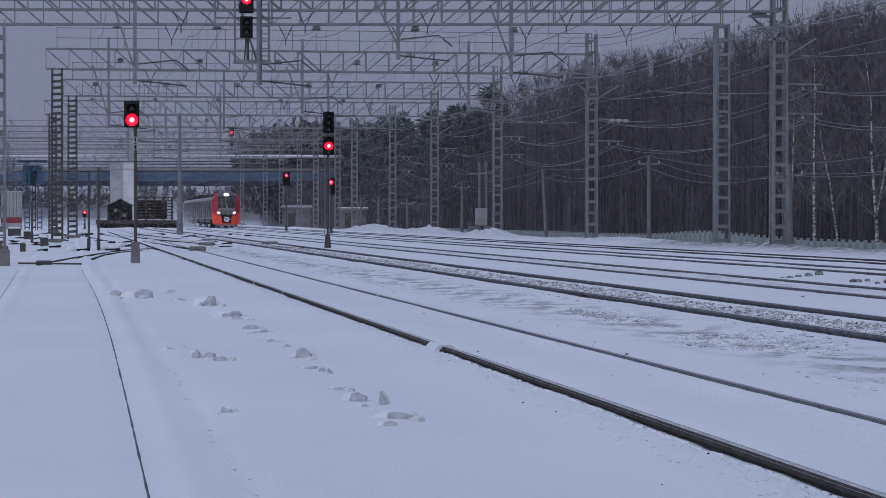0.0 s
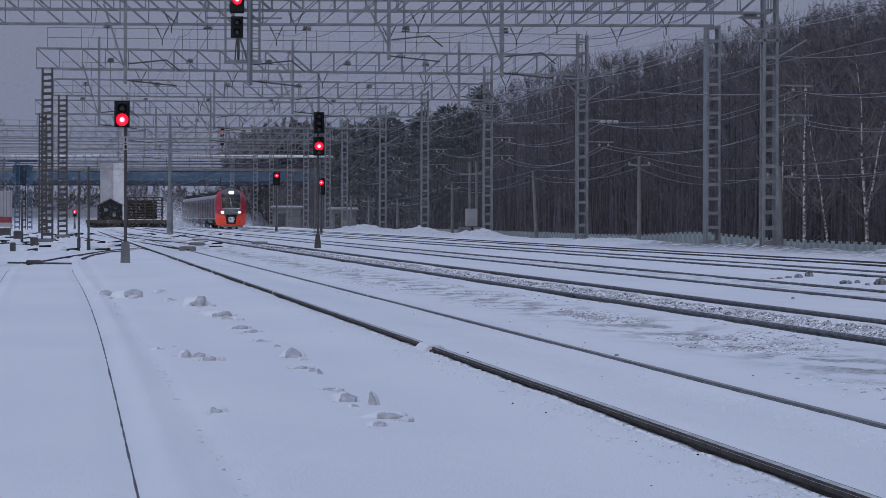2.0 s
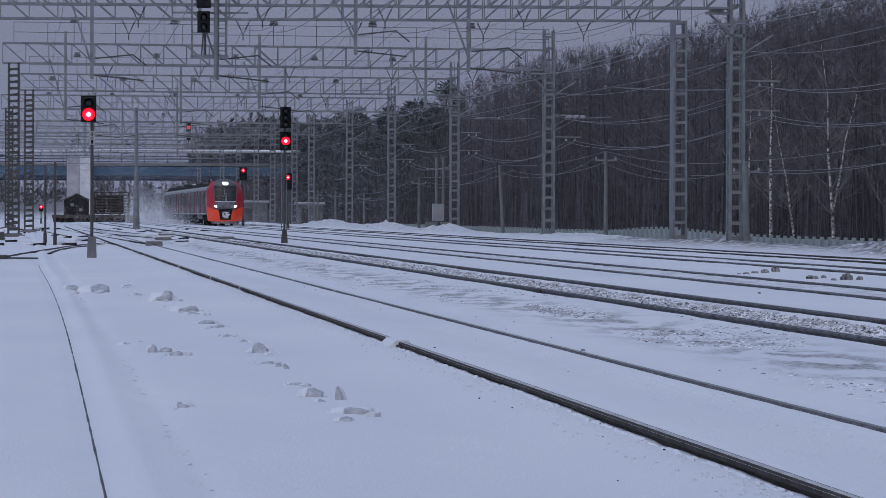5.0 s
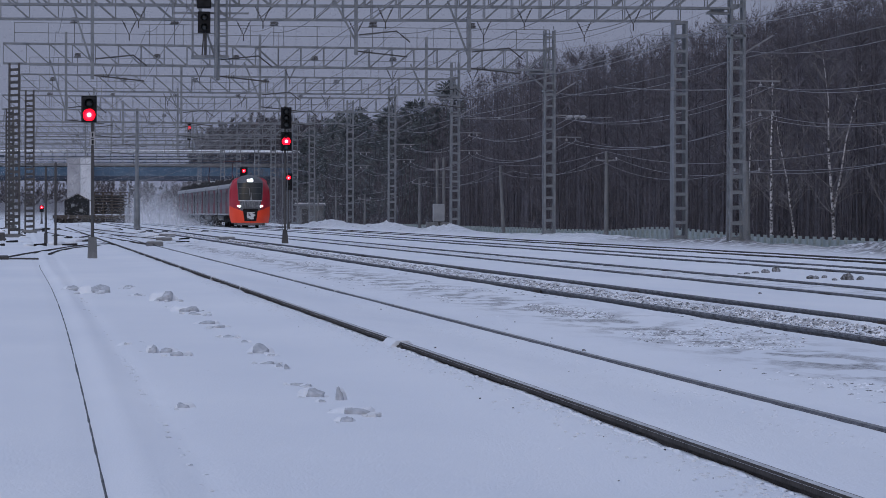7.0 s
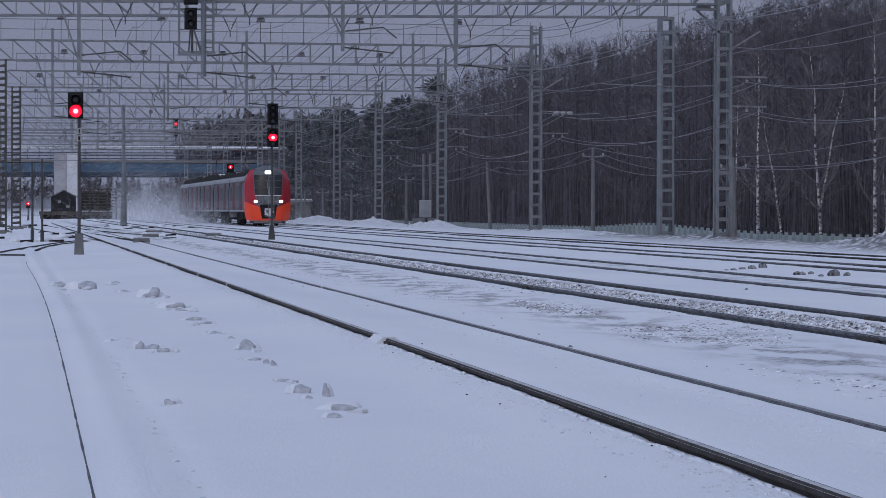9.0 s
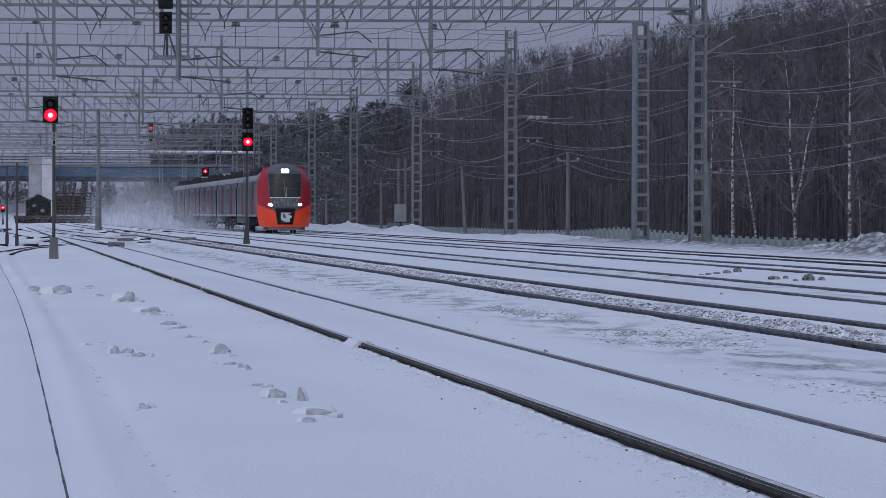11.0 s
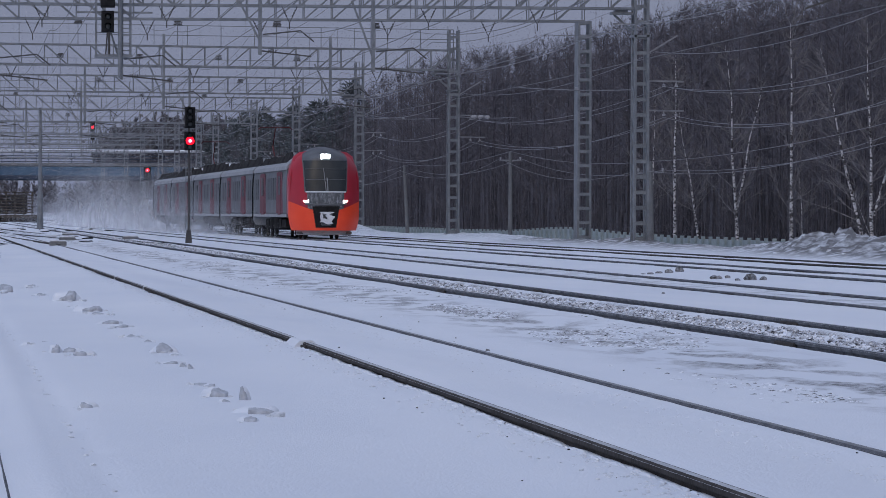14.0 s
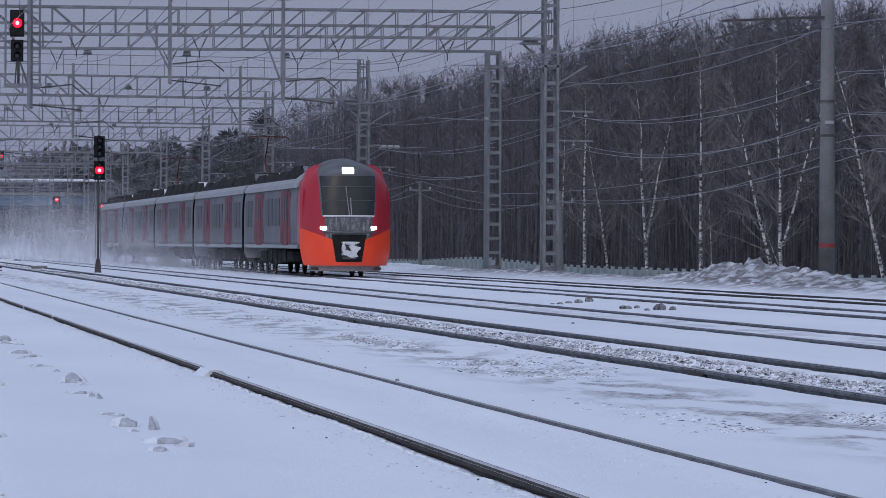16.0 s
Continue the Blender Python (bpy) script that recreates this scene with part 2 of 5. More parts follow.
# ---------------------------------------------------------------- mesh helpers
class Shape:
    """Collects faces for one mesh."""

    def __init__(self):
        self.v, self.f = [], []

    def grid(self, rings, closed=True, caps=True):
        k = len(self.v)
        n = len(rings[0])
        for r in rings:
            self.v.extend(tuple(p) for p in r)
        for i in range(len(rings) - 1):
            for j in range(n if closed else n - 1):
                a, b = k + i * n + j, k + i * n + (j + 1) % n
                self.f.append((a, b, b + n, a + n))
        if caps and closed:
            self.f.append(tuple(k + j for j in reversed(range(n))))
            self.f.append(tuple(k + (len(rings) - 1) * n + j for j in range(n)))
        return self

    def bar(self, p, q, w, h=None, up=(0, 0, 1)):
        """A rectangular bar from p to q."""
        h = h or w
        p, q = Vector(p), Vector(q)
        d = (q - p).normalized()
        u = Vector(up)
        if abs(d.dot(u)) > 0.97:
            u = Vector((0, 1, 0))
        s = d.cross(u).normalized()
        u = s.cross(d).normalized()
        o = [s * (a * w / 2) + u * (b * h / 2) for a, b in ((-1, -1), (1, -1), (1, 1), (-1, 1))]
        return self.grid([[p + e for e in o], [q + e for e in o]])

    def tube(self, pts, radii, n=6):
        """A round tube through the points."""
        rings = []
        for i, p in enumerate(pts):
            p = Vector(p)
            d = (Vector(pts[min(i + 1, len(pts) - 1)]) - Vector(pts[max(i - 1, 0)])).normalized()
            u = Vector((0, 0, 1)) if abs(d.z) < 0.9 else Vector((0, 1, 0))
            s = d.cross(u).normalized()
            u = s.cross(d)
            r = radii[i] if isinstance(radii, (list, tuple)) else radii
            rings.append([p + (s * math.cos(2 * math.pi * j / n) + u * math.sin(2 * math.pi * j / n)) * r for j in range(n)])
        return self.grid(rings)

    def box(self, c, s, bevel=0.0):
        x, y, z = (a / 2 for a in s)
        if bevel:
            e = bevel
            ring = lambda k, zz: [(c[0] + a * (x - k) + da, c[1] + b * (y - k) + db, zz) for a, b, da, db in (
                (-1, -1, 0, -0), (1, -1, 0, 0), (1, 1, 0, 0), (-1, 1, 0, 0))]
            return self.grid([ring(e, c[2] - z), ring(0, c[2] - z + e), ring(0, c[2] + z - e), ring(e, c[2] + z)])
        return self.grid([[(c[0] + a * x, c[1] + b * y, c[2] + k * z) for a, b in ((-1, -1), (1, -1), (1, 1), (-1, 1))] for k in (-1, 1)])

    def mesh(self, name, material, smooth=False):
        me = bpy.data.meshes.new(name)
        me.from_pydata(self.v, [], self.f)
        me.materials.append(material)
        if smooth:
            me.polygons.foreach_set("use_smooth", [True] * len(me.polygons))
        me.update()
        return me


def part(name, shape, material, parent, label="", smooth=False):
    ob = new(name, shape.mesh(name, material, smooth))
    ob.parent = parent
    if label:
        ob["label"] = label
    return ob


def thing(name, m, label, category, group="", kind=""):
    ob = new(name)
    ob.matrix_basis = m
    return tagged(ob, label, category, group, kind)


def solid(name, shape, material, label, category, group="", kind="", m=None, smooth=False):
    ob = new(name, shape.mesh(name, material, smooth))
    if m is not None:
        ob.matrix_basis = m
    return tagged(ob, label, category, group, kind)


def wob(x, y, z=0.0):
    return noise.noise((x, y, z))


# ---------------------------------------------------------------- ground
TRACKS = (4.24, 8.78, 13.32, 18.5, 22.6)   # centre lines of the through tracks
GAUGE = 1.52
MOUNDS = [(26.2, 111, 1.3, 6, 0.50), (26.6, 121, 1.1, 6, 0.22), (25.8, 101, 1.4, 8, 0.26), (27.2, 150, 1.2, 10, 0.22),
          (26.4, 178, 1.3, 12, 0.18), (25.9, 243, 1.5, 10, 0.4), (26.2, 285, 1.6, 16, 0.42), (26.0, 335, 1.6, 22, 0.5), (27, 200, 1, 12, 0.18)]
# rails of the through tracks: x, and how far the head stands clear of the snow
RAILS = [(c + k * GAUGE, e) for c, e0, e1 in zip(TRACKS, (0.058, 0.075, 0.045, 0.055, 0.065), (0.016, 0.075, 0.045, 0.055, 0.065)) for k, e in ((-0.5, e0), (0.5, e1))]


# how far single rails lie above or below the common level: x, lift, width of the bed that follows
LIFTS = ((3.48, 0.031, 0.4), (5.0, -0.028, 0.4), (8.78, 0.055, 1.3))


def rail_lift(x):
    return sum(h * max(0.0, min(1.0, 2 - abs(x - c) / w)) for c, h, w in LIFTS)


def ground_height(x, y):
    z = yard_height(x, y)
    return z + rail_lift(x) if 2 < x < 12 else z


def yard_height(x, y):
    z = -0.035 + 0.02 * wob(x * 0.5, y * 0.16) + 0.01 * wob(x * 1.7, y * 0.7, 3)
    if -2 < x < 24.5:
        for r, e in RAILS:
            d = abs(x - r)
            if d < 0.5:
                k = math.exp(-(d / 0.14) ** 2)
                z = z * (1 - k) - k * e * (1 + 0.25 * wob(r * 3.1, y * 0.12) + 0.25 * wob(r * 5, y * 1.7, 2))
    if abs(x - 8.78) < 0.6:
        z -= 0.05
    if -1.5 < x < 0.9:
        # the disused track nearest the camera lies just under the snow
        for r, low in ((-1.14, 0.006), (0.38, 0.010)):
            d = x - r - lead_shift(y)
            k = math.exp(-(d / 0.10) ** 2)
            z = z * (1 - k) + k * (-0.046 - low * (1 + 0.4 * wob(r, y * 1.5)))
            z += 0.02 * math.exp(-((d - 0.2) / 0.08) ** 2)
    if 0.6 < x < 1.1:
        z -= 0.018 * math.exp(-((x - 0.86) / 0.09) ** 2) * (1 + wob(x * 3, y * 2.2))
    if x > 23.6:
        for mx, my, sx, sy, h in MOUNDS:
            e = ((x - mx) / sx) ** 2 + ((y - my) / sy) ** 2
            if e < 6:
                z += h * math.exp(-e) * (1 + 0.3 * wob(x * 2.2, y * 1.1, 7)) + h * math.exp(-e) * (0.55 * wob(x * 2.6, y * 0.9 + x * 1.4, 5) + 0.3 * wob(x * 6, y * 2.5 + x * 3, 6))
        k = math.exp(-((x - 26) / 1.6) ** 2)
        z += k * 0.12 * (1 + wob(x, y * 0.13, 2))
    if x > 27:
        z -= 0.6 * min(1, (x - 27) / 2.5)
    if x > 40:
        z += 0.36 * min(x - 40, 36) + 0.8 * wob(x * 0.1, y * 0.05) * min(1, (x - 40) / 8)
    # rise added beyond the bridge, in place of the grey mist there
    if y > 715 and x < 40:
        z += min(4.6, 0.055 * (y - 715))
    if x < -9:
        z += min(2.5, 0.06 * (-9 - x))
    return z


def lead_shift(y):
    """How the buried track swings sideways along its way."""
    return 0.10 * math.sin((y - 20) / 22) if y < 90 else 0.0


def spaced(*spans):
    out = []
    for a, b, step in spans:
        out += list(np.arange(a, b, step))
    return out + [spans[-1][1]]


def build_ground():
    near = [c + s * GAUGE for c in TRACKS for s in (-0.5, 0.5)]
    xs = set(np.round(spaced((-6, -1.6, 0.2), (-1.6, 1.2, 0.045), (1.2, 12, 0.2), (12, 24, 0.3), (24, 29, 0.16), (29, 46, 1.0), (46, 90, 4)), 3))
    for r in near:
        xs |= {round(r + d, 3) for d in (-0.3, -0.2, -0.13, -0.07, 0, 0.07, 0.13, 0.2, 0.3)}
    xs = sorted(xs | set(np.arange(-90, -6, 4.0)) | {-2500.0, -900.0, -300.0, 300.0, 900.0, 2500.0})
    ys = [-800.0, -200.0, -50.0, 0.0, 8.0] + spaced((12, 50, 0.3), (50, 95, 0.8), (95, 130, 0.35), (130, 160, 0.8), (160, 380, 3), (380, 900, 20)) + [1200.0, 2000.0, 4000.0]
    v, bare, litter, dirt = [], [], [], []
    for y in ys:
        for x in xs:
            far = abs(x) > 100 or y < 0 or y > 950
            if y > 950 and x > 40:
                z = 10.0 if x > 76 else ground_height(x, 900)
            else:
                z = (ground_height(min(x, 90), max(y, 0)) if x > 40 else -0.08 if not x < -9 else 2.3) if far else ground_height(x, y)
            v.append((x, y, z))
            b = 0.0
            if y < 420:
                b = max(b, 1.0 * math.exp(-((x - 6.6 + 0.004 * (y - 60)) / 0.55) ** 2) if x < 8 else 0)
                b = max(b, 1.0 if abs(x - 8.78) < 0.62 else 0)
                b = max(b, 0.45 if abs(x - 13.32) < 0.6 else 0)
            bare.append(b)
            dirt.append(min(1.0, max(0.0, (z + 0.03) * 5)) * (1.0 if y < 170 else 0.35) if 23.8 < x < 29.5 and 60 < y < 420 else 0.0)
            # past y = 715 the dark tone stands in for mist
            litter.append(max(min(1.0, max(0.0, (x - 33) / 4)), min(0.85, max(0.0, (y - 715) / 30)) if y < 1000 else 0.0))
    n = len(xs)
    f = [(j * n + i, j * n + i + 1, (j + 1) * n + i + 1, (j + 1) * n + i) for j in range(len(ys) - 1) for i in range(n - 1)]
    me = bpy.data.meshes.new("ground")
    me.from_pydata(v, [], f)
    me.materials.append(SNOW)
    for name, values in (("bare", bare), ("litter", litter), ("dirt", dirt)):
        me.attributes.new(name, "FLOAT", "POINT").data.foreach_set("value", values)
    me.polygons.foreach_set("use_smooth", [True] * len(me.polygons))
    me.update()
    tagged(new("ground", me), "snow-covered railway yard ground rising into a wooded bank", "ground", kind="structure")


build_ground()


def rail_shape(path, width=0.074, height=0.17):
    """A flat-bottomed rail swept along (x, y) points; its head tops out at z = 0."""
    prof = [(-0.075, -height), (0.075, -height), (0.07, -height + 0.02), (0.012, -height + 0.04), (0.012, -0.045),
            (width / 2, -0.035), (width / 2, -0.008), (width / 2 - 0.01, 0.0), (-width / 2 + 0.01, 0.0), (-width / 2, -0.008),
            (-width / 2, -0.035), (-0.012, -0.045), (-0.012, -height + 0.04), (-0.07, -height + 0.02)]
    rings = []
    for i, (x, y) in enumerate(path):
        a, b = path[max(i - 1, 0)], path[min(i + 1, len(path) - 1)]
        d = Vector((b[0] - a[0], b[1] - a[1])).normalized()
        rings.append([(x + p * d.y, y - p * d.x, z) for p, z in prof])
    return Shape().grid(rings)


def rail_run(track, points, offset, clear=0.0, width=0.074, material=RAILSIDE):
    """One rail along a curved line of (x, y) points, moved sideways by offset."""
    path = []
    n = 26
    p = [Vector((*q, 0)) for q in points]
    for i in range(n + 1):
        k = i / n * (len(p) - 1)
        j = min(int(k), len(p) - 2)
        a, b, c, d = p[max(j - 1, 0)], p[j], p[j + 1], p[min(j + 2, len(p) - 1)]
        f = k - j
        path.append(0.5 * (2 * b + (c - a) * f + (2 * a - 5 * b + 4 * c - d) * f * f + (3 * b - a - 3 * c + d) * f ** 3))
    out = []
    for i, q in enumerate(path):
        t = (path[min(i + 1, n)] - path[max(i - 1, 0)]).normalized()
        out.append((q.x + t.y * offset, q.y - t.x * offset))
    ob = part("rail", rail_shape(out, width), material, track)
    ob.location.z = clear
    return ob


def build_tracks():
    ends = (330, 440, 700, 900, 900)
    for i, c in enumerate(TRACKS):
        t = thing("railway_track", pose(c, 0, 0), "snow-filled railway track of two rusty rails", "railway track", "tracks of the yard", "structure")
        for s in (-0.5, 0.5):
            laid = []
            cuts = [-60, 36.3 if s < 0 else 43.0, 61.2, 86, 111, 160, ends[i]]
            for a, b in zip(cuts, cuts[1:]):
                laid.append(rail := part("rail", rail_shape([(s * GAUGE, a), (s * GAUGE, b - 0.03)]), RAILSIDE if i == 4 or i == 0 and s < 0 else FROSTRAIL, t))
                part("rail_head", Shape().grid([[(s * GAUGE + x, yy, z) for x, z in ((-0.038, -0.011), (0.038, -0.011), (0.03, -0.003), (0.015, 0.002), (-0.015, 0.002), (-0.03, -0.003))] for yy in (a + 0.03, b - 0.03)]), RAILHEAD if i == 4 or i == 0 and s > 0 else RAILTOP, rail, "dull grey running surface of the rail")
                cap = Shape()
                y, rnd = max(a + 2, 62), random.Random(int(a * 7 + c * 10))
                while y < b - 2 and y < 130 and i == 0:
                    ln = rnd.uniform(0.05, 0.16) + 0.002 * y
                    cap.grid([[(s * GAUGE + x, yy, z) for x, z in ((-0.05, -0.05), (0.05, -0.05), (0.03, 0.012), (-0.03, 0.012))] for yy in (y, y + ln)])
                    y += ln + rnd.uniform(3, 22)
                if cap.v:
                    laid.append(tagged(part("snow_crust", cap, CLUMP, t, "crusts of snow on the rail head"), kind="stuff"))
                if i == 0 and s < 0 and b == 36.3:
                    laid.append(part("snow_bridge", Shape().grid([[(s * GAUGE + x, yy, z) for x, z in ((-0.16, -0.08), (0.16, -0.08), (0.05, 0.015), (-0.06, 0.012))] for yy in (b, b + 0.95)]), SNOW, t, "snow bridging the rail joint"))
                joint = Shape().box((s * GAUGE - 0.045, b, -0.06), (0.03, 0.8, 0.07), 0.01)
                laid.append(part("fishplate", joint, RAILSIDE, t))
            for ob in laid:
                ob.location.z = rail_lift(c + s * GAUGE)
    # the buried track and the points that lead off it
    t = thing("railway_track", pose(0, 0, 0), "railway track almost buried under fresh snow", "railway track", "tracks of the yard", "structure")
    for o in (-1.14, 0.38):
        rail_run(t, [(o + lead_shift(y), y) for y in range(6, 100, 6)], 0, -0.05, 0.019 if o > 0 else 0.010, FROSTRAIL)
    t = thing("railway_turnout", pose(0, 0, 0), "snowed-in turnout rails curving across the yard", "railway track", "tracks of the yard", "structure")
    for pts in ([(-0.75, 104), (0.0, 118), (1.1, 135), (2.2, 150), (3.4, 158)], [(0.75, 118), (1.3, 132), (2.1, 143), (3.2, 152)],
                [(3.4, 150), (3.0, 175), (2.0, 215), (1.2, 260)], [(5.0, 150), (4.2, 190), (3.4, 230), (2.6, 290)],
                [(8.0, 150), (6.2, 190), (4.6, 235), (3.6, 290)], [(9.5, 150), (7.8, 195), (6.2, 240), (5.2, 300)]):
        rail_run(t, pts, 0, 0.0)
    pm = thing("point_machine", pose(-0.7, 106, 0), "dark steel point machine with rods beside the rails", "point machine")
    part("casing", Shape().box((0.1, 0, 0.0), (0.42, 0.7, 0.14), 0.03), DARKSTEEL, pm)
    for dy in (-0.2, 0.25):
        part("rod", Shape().bar((-0.6, dy, 0.0), (1.1, dy, -0.02), 0.04), DARKSTEEL, pm)
    for x, y, w in ((6.2, 176, 0.9), (5.0, 152, 0.8), (7.4, 205, 1.1), (9.3, 182, 0.9)):
        b = thing("cable_trough", pose(x, y, 0), "snow-capped concrete box beside the points", "trackside box", "trackside boxes")
        part("box", Shape().box((0, 0, 0.0), (w * 0.8, 0.6, 0.2), 0.03), CONCRETE, b)
        part("snow_cap", Shape().box((0, 0, 0.125), (w * 0.76, 0.56, 0.05), 0.02), CLUMP, b, "cap of snow")


build_tracks()


def build_ballast():
    s = Shape()
    rnd = random.Random(4)
    for _ in range(8000):
        y = 26 + 200 * rnd.random() ** 1.8
        x = 8.78 + rnd.uniform(-0.62, 0.5)
        r = rnd.uniform(0.018, 0.04)
        z = ground_height(x, y) + r * 0.1
        k = len(s.v)
        turn = rnd.uniform(0, 6.28)
        for ring, (w, h) in enumerate(((1.0, -0.2), (0.95, 0.35), (0.45, 0.62))):
            for j in range(5):
                a = turn + 1.2566 * j + 0.3 * ring
                q = r * w * rnd.uniform(0.75, 1.2)
                s.v.append((x + q * math.cos(a), y + 1.2 * q * math.sin(a), z + r * h * rnd.uniform(0.7, 1.2)))
        for ring in (0, 1):
            for j in range(5):
                s.f.append((k + ring * 5 + j, k + ring * 5 + (j + 1) % 5, k + ring * 5 + 5 + (j + 1) % 5, k + ring * 5 + 5 + j))
        s.f.append(tuple(k + 10 + j for j in range(5)))
    for _ in range(9000):
        y = 26 + 110 * rnd.random() ** 1.7
        x = rnd.gauss(6.7 - 0.004 * (y - 60), 0.45)
        if wob(x * 1.1, y * 0.14, 9) < 0.12 or x > 7.8:
            continue
        r = rnd.uniform(0.010, 0.028)
        z = ground_height(x, y)
        k = len(s.v)
        s.v += [(x + 1.7 * r * dx, y + r * 1.3 * dy, z + r * dz) for dx, dy, dz in ((1, 0, -0.2), (0, 1, -0.2), (-1, 0, -0.2), (0, -1, -0.2), (0.2, 0, 0.4))]
        s.f += [(k, k + 1, k + 4), (k + 1, k + 2, k + 4), (k + 2, k + 3, k + 4), (k + 3, k, k + 4)]
    solid("ballast", s, BALLAST, "snow-dusted grey ballast stones between the rails", "ballast", kind="stuff")


build_ballast()

# ---------------------------------------------------------------- gantries
def lattice_pillar(shape, x, y, z0, z1, w=0.5, d=0.62, step=0.58, leg=0.09, plate=False):
    for a in (-1, 1):
        if plate:
            shape.bar((x + a * w / 2, y, z0), (x + a * w / 2 * 0.92, y, z1), leg, 0.9, up=(0, 1, 0))
        else:
            for b in (-1, 1):
                shape.bar((x + a * w / 2, y + b * d / 2, z0), (x + a * w / 2 * 0.92, y + b * d / 2, z1), leg, 0.16, up=(0, 1, 0))
    z = z0 + 0.3
    e = 0.45 if plate else d / 2
    while z < z1:
        for b in (-1, 1):
            shape.bar((x - w / 2, y + b * e, z), (x + w / 2, y + b * e, z + (0.05 if b > 0 and not plate else 0)), 0.02, 0.12)
        if not plate:
            for a in (-1, 1):
                shape.bar((x + a * w / 2, y - e, z), (x + a * w / 2, y + e, z + step), 0.03, 0.06)
        z += step
    return shape


def truss(shape, a, b, depth=1.15, width=0.6, panel=1.15, chord=0.085):
    """A box truss from a to b (lower chord's middle line)."""
    a, b = Vector(a), Vector(b)
    n = max(2, round((b - a).length / panel))
    up = Vector((0, 0, depth))
    for s in (-0.5, 0.5):
        o = Vector((0, s * width, 0))
        shape.bar(a + o, b + o, chord)
        shape.bar(a + o + up, b + o + up, chord)
        for i in range(n + 1):
            p = a.lerp(b, i / n) + o
            shape.bar(p, p + up, 0.04)
            if i < n:
                q = a.lerp(b, (i + 1) / n) + o
                if i < n / 2:
                    shape.bar(p + up, q, 0.045)
                else:
                    shape.bar(p, q + up, 0.045)
    for i in range(n):
        p, q = a.lerp(b, i / n), a.lerp(b, (i + 1) / n)
        w = Vector((0, width / 2, 0))
        shape.bar(p - w, q + w, 0.03)
        shape.bar(p + up - w, q + up + w, 0.03)
    return shape


def gantry(y, x0, x1, z0, z1, plate=False, rail=False, posts=(), left=True, base=0.0, depth=1.0, skew=0.0, right_top=None):
    """A portal over the tracks: lattice pillars, a box truss whose lower chord runs from z0 to z1, hanging posts."""
    g = thing("gantry", pose(0, y, 0), "grey galvanised steel lattice gantry spanning the tracks", "gantry", "gantries over the tracks")
    if left:
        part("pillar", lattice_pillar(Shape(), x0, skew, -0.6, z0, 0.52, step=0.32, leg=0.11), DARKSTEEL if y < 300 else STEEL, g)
        part("footing", Shape().box((x0, skew, -0.1), (0.9, 0.8, 0.5), 0.05), CONCRETE, g, "snow-dusted concrete footing")
    part("pillar", lattice_pillar(Shape(), x1, 0, -0.6, right_top or z1, 0.5, plate=plate), STEEL, g)
    part("footing", Shape().box((x1, 0, -0.1), (0.9, 0.8, 0.6), 0.05), CONCRETE, g, "snow-dusted concrete footing")
    part("truss", truss(Shape(), (x0 - 0.55, skew, z0), (x1, 0, z1), depth), STEEL, g)
    if rail:
        s = Shape()
        n = round((x1 - x0) / 1.7)
        for i in range(n + 1):
            k = i / n
            x, z = x0 + (x1 - x0) * k, z0 + (z1 - z0) * k + depth
            s.bar((x, skew * (1 - k), z), (x, skew * (1 - k), z + 1.05), 0.035)
        for h in (0.55, 1.05):
            s.bar((x0, skew, z0 + depth + h), (x1, 0, z1 + depth + h), 0.035)
        part("handrail", s, STEEL, g)
        for i in range(5):
            k = (i + 0.6) / 5.4
            x, z = x0 + (x1 - x0) * k, z0 + (z1 - z0) * k + depth + 1.1
            lamp = Shape()
            for j in range(4):
                lamp.box((x + 0.03 * (j % 2), skew * (1 - k), z + 0.07 * j), (0.42 - 0.03 * j, 0.3, 0.045))
            lamp.bar((x, skew * (1 - k), z - 1.1), (x, skew * (1 - k), z + 0.2), 0.03)
            part("floodlight", lamp, DARKSTEEL, g, "dark ribbed floodlight on the handrail")
    if y < 300:
        for x in (4.2, 8.78, 13.32, 18.5, 22.6):
            k = (x - x0) / (x1 - x0)
            zt = z0 + (z1 - z0) * k
            v = Shape().tube([(x - 0.3, 0, zt), (x, 0, zt - 0.62)], 0.014, 4).tube([(x + 0.3, 0, zt), (x, 0, zt - 0.62)], 0.014, 4)
            for j in range(3):
                for sx in (-1, 1):
                    v.tube([(x + sx * (0.22 - 0.05 * j), 0, zt - 0.14 - 0.1 * j), (x + sx * (0.205 - 0.05 * j), 0, zt - 0.18 - 0.1 * j)], 0.036, 6)
            v.tube([(x, 0, zt - 0.62), (x, 0, zt - 0.85)], 0.02, 4)
            part("wire_hanger", v, DARKSTEEL, g, "dark V-shaped wire hanger with insulators")
    for x, zb in posts:
        k = (x - x0) / (x1 - x0)
        zt = z0 + (z1 - z0) * k + depth + 0.6
        s = Shape().bar((x, -0.32, zb), (x, -0.32, zt), 0.13)
        s.bar((x - 0.8, -0.32, zt - depth - 0.4), (x, -0.32, zb + 0.5), 0.07)
        part("hanging_post", s, STEEL, g)
        c = Shape().bar((x, -0.32, zb + 0.15), (x + 1.9, -0.32, zb - 0.05), 0.05)
        c.tube([(x + 0.1, -0.32, zb + 0.75), (x + 1.5, -0.32, zb + 0.9), (x + 2.0, -0.32, zb + 0.5)], 0.03)
        part("cantilever_arm", c, DARKSTEEL, g)
        k = Shape()
        for j in range(4):
            k.tube([(x + 0.3 + j * 0.09, -0.32, zb + 0.13), (x + 0.33 + j * 0.09, -0.32, zb + 0.127)], 0.075, 8)
        part("insulator", k, DARKSTEEL, g)
    return g


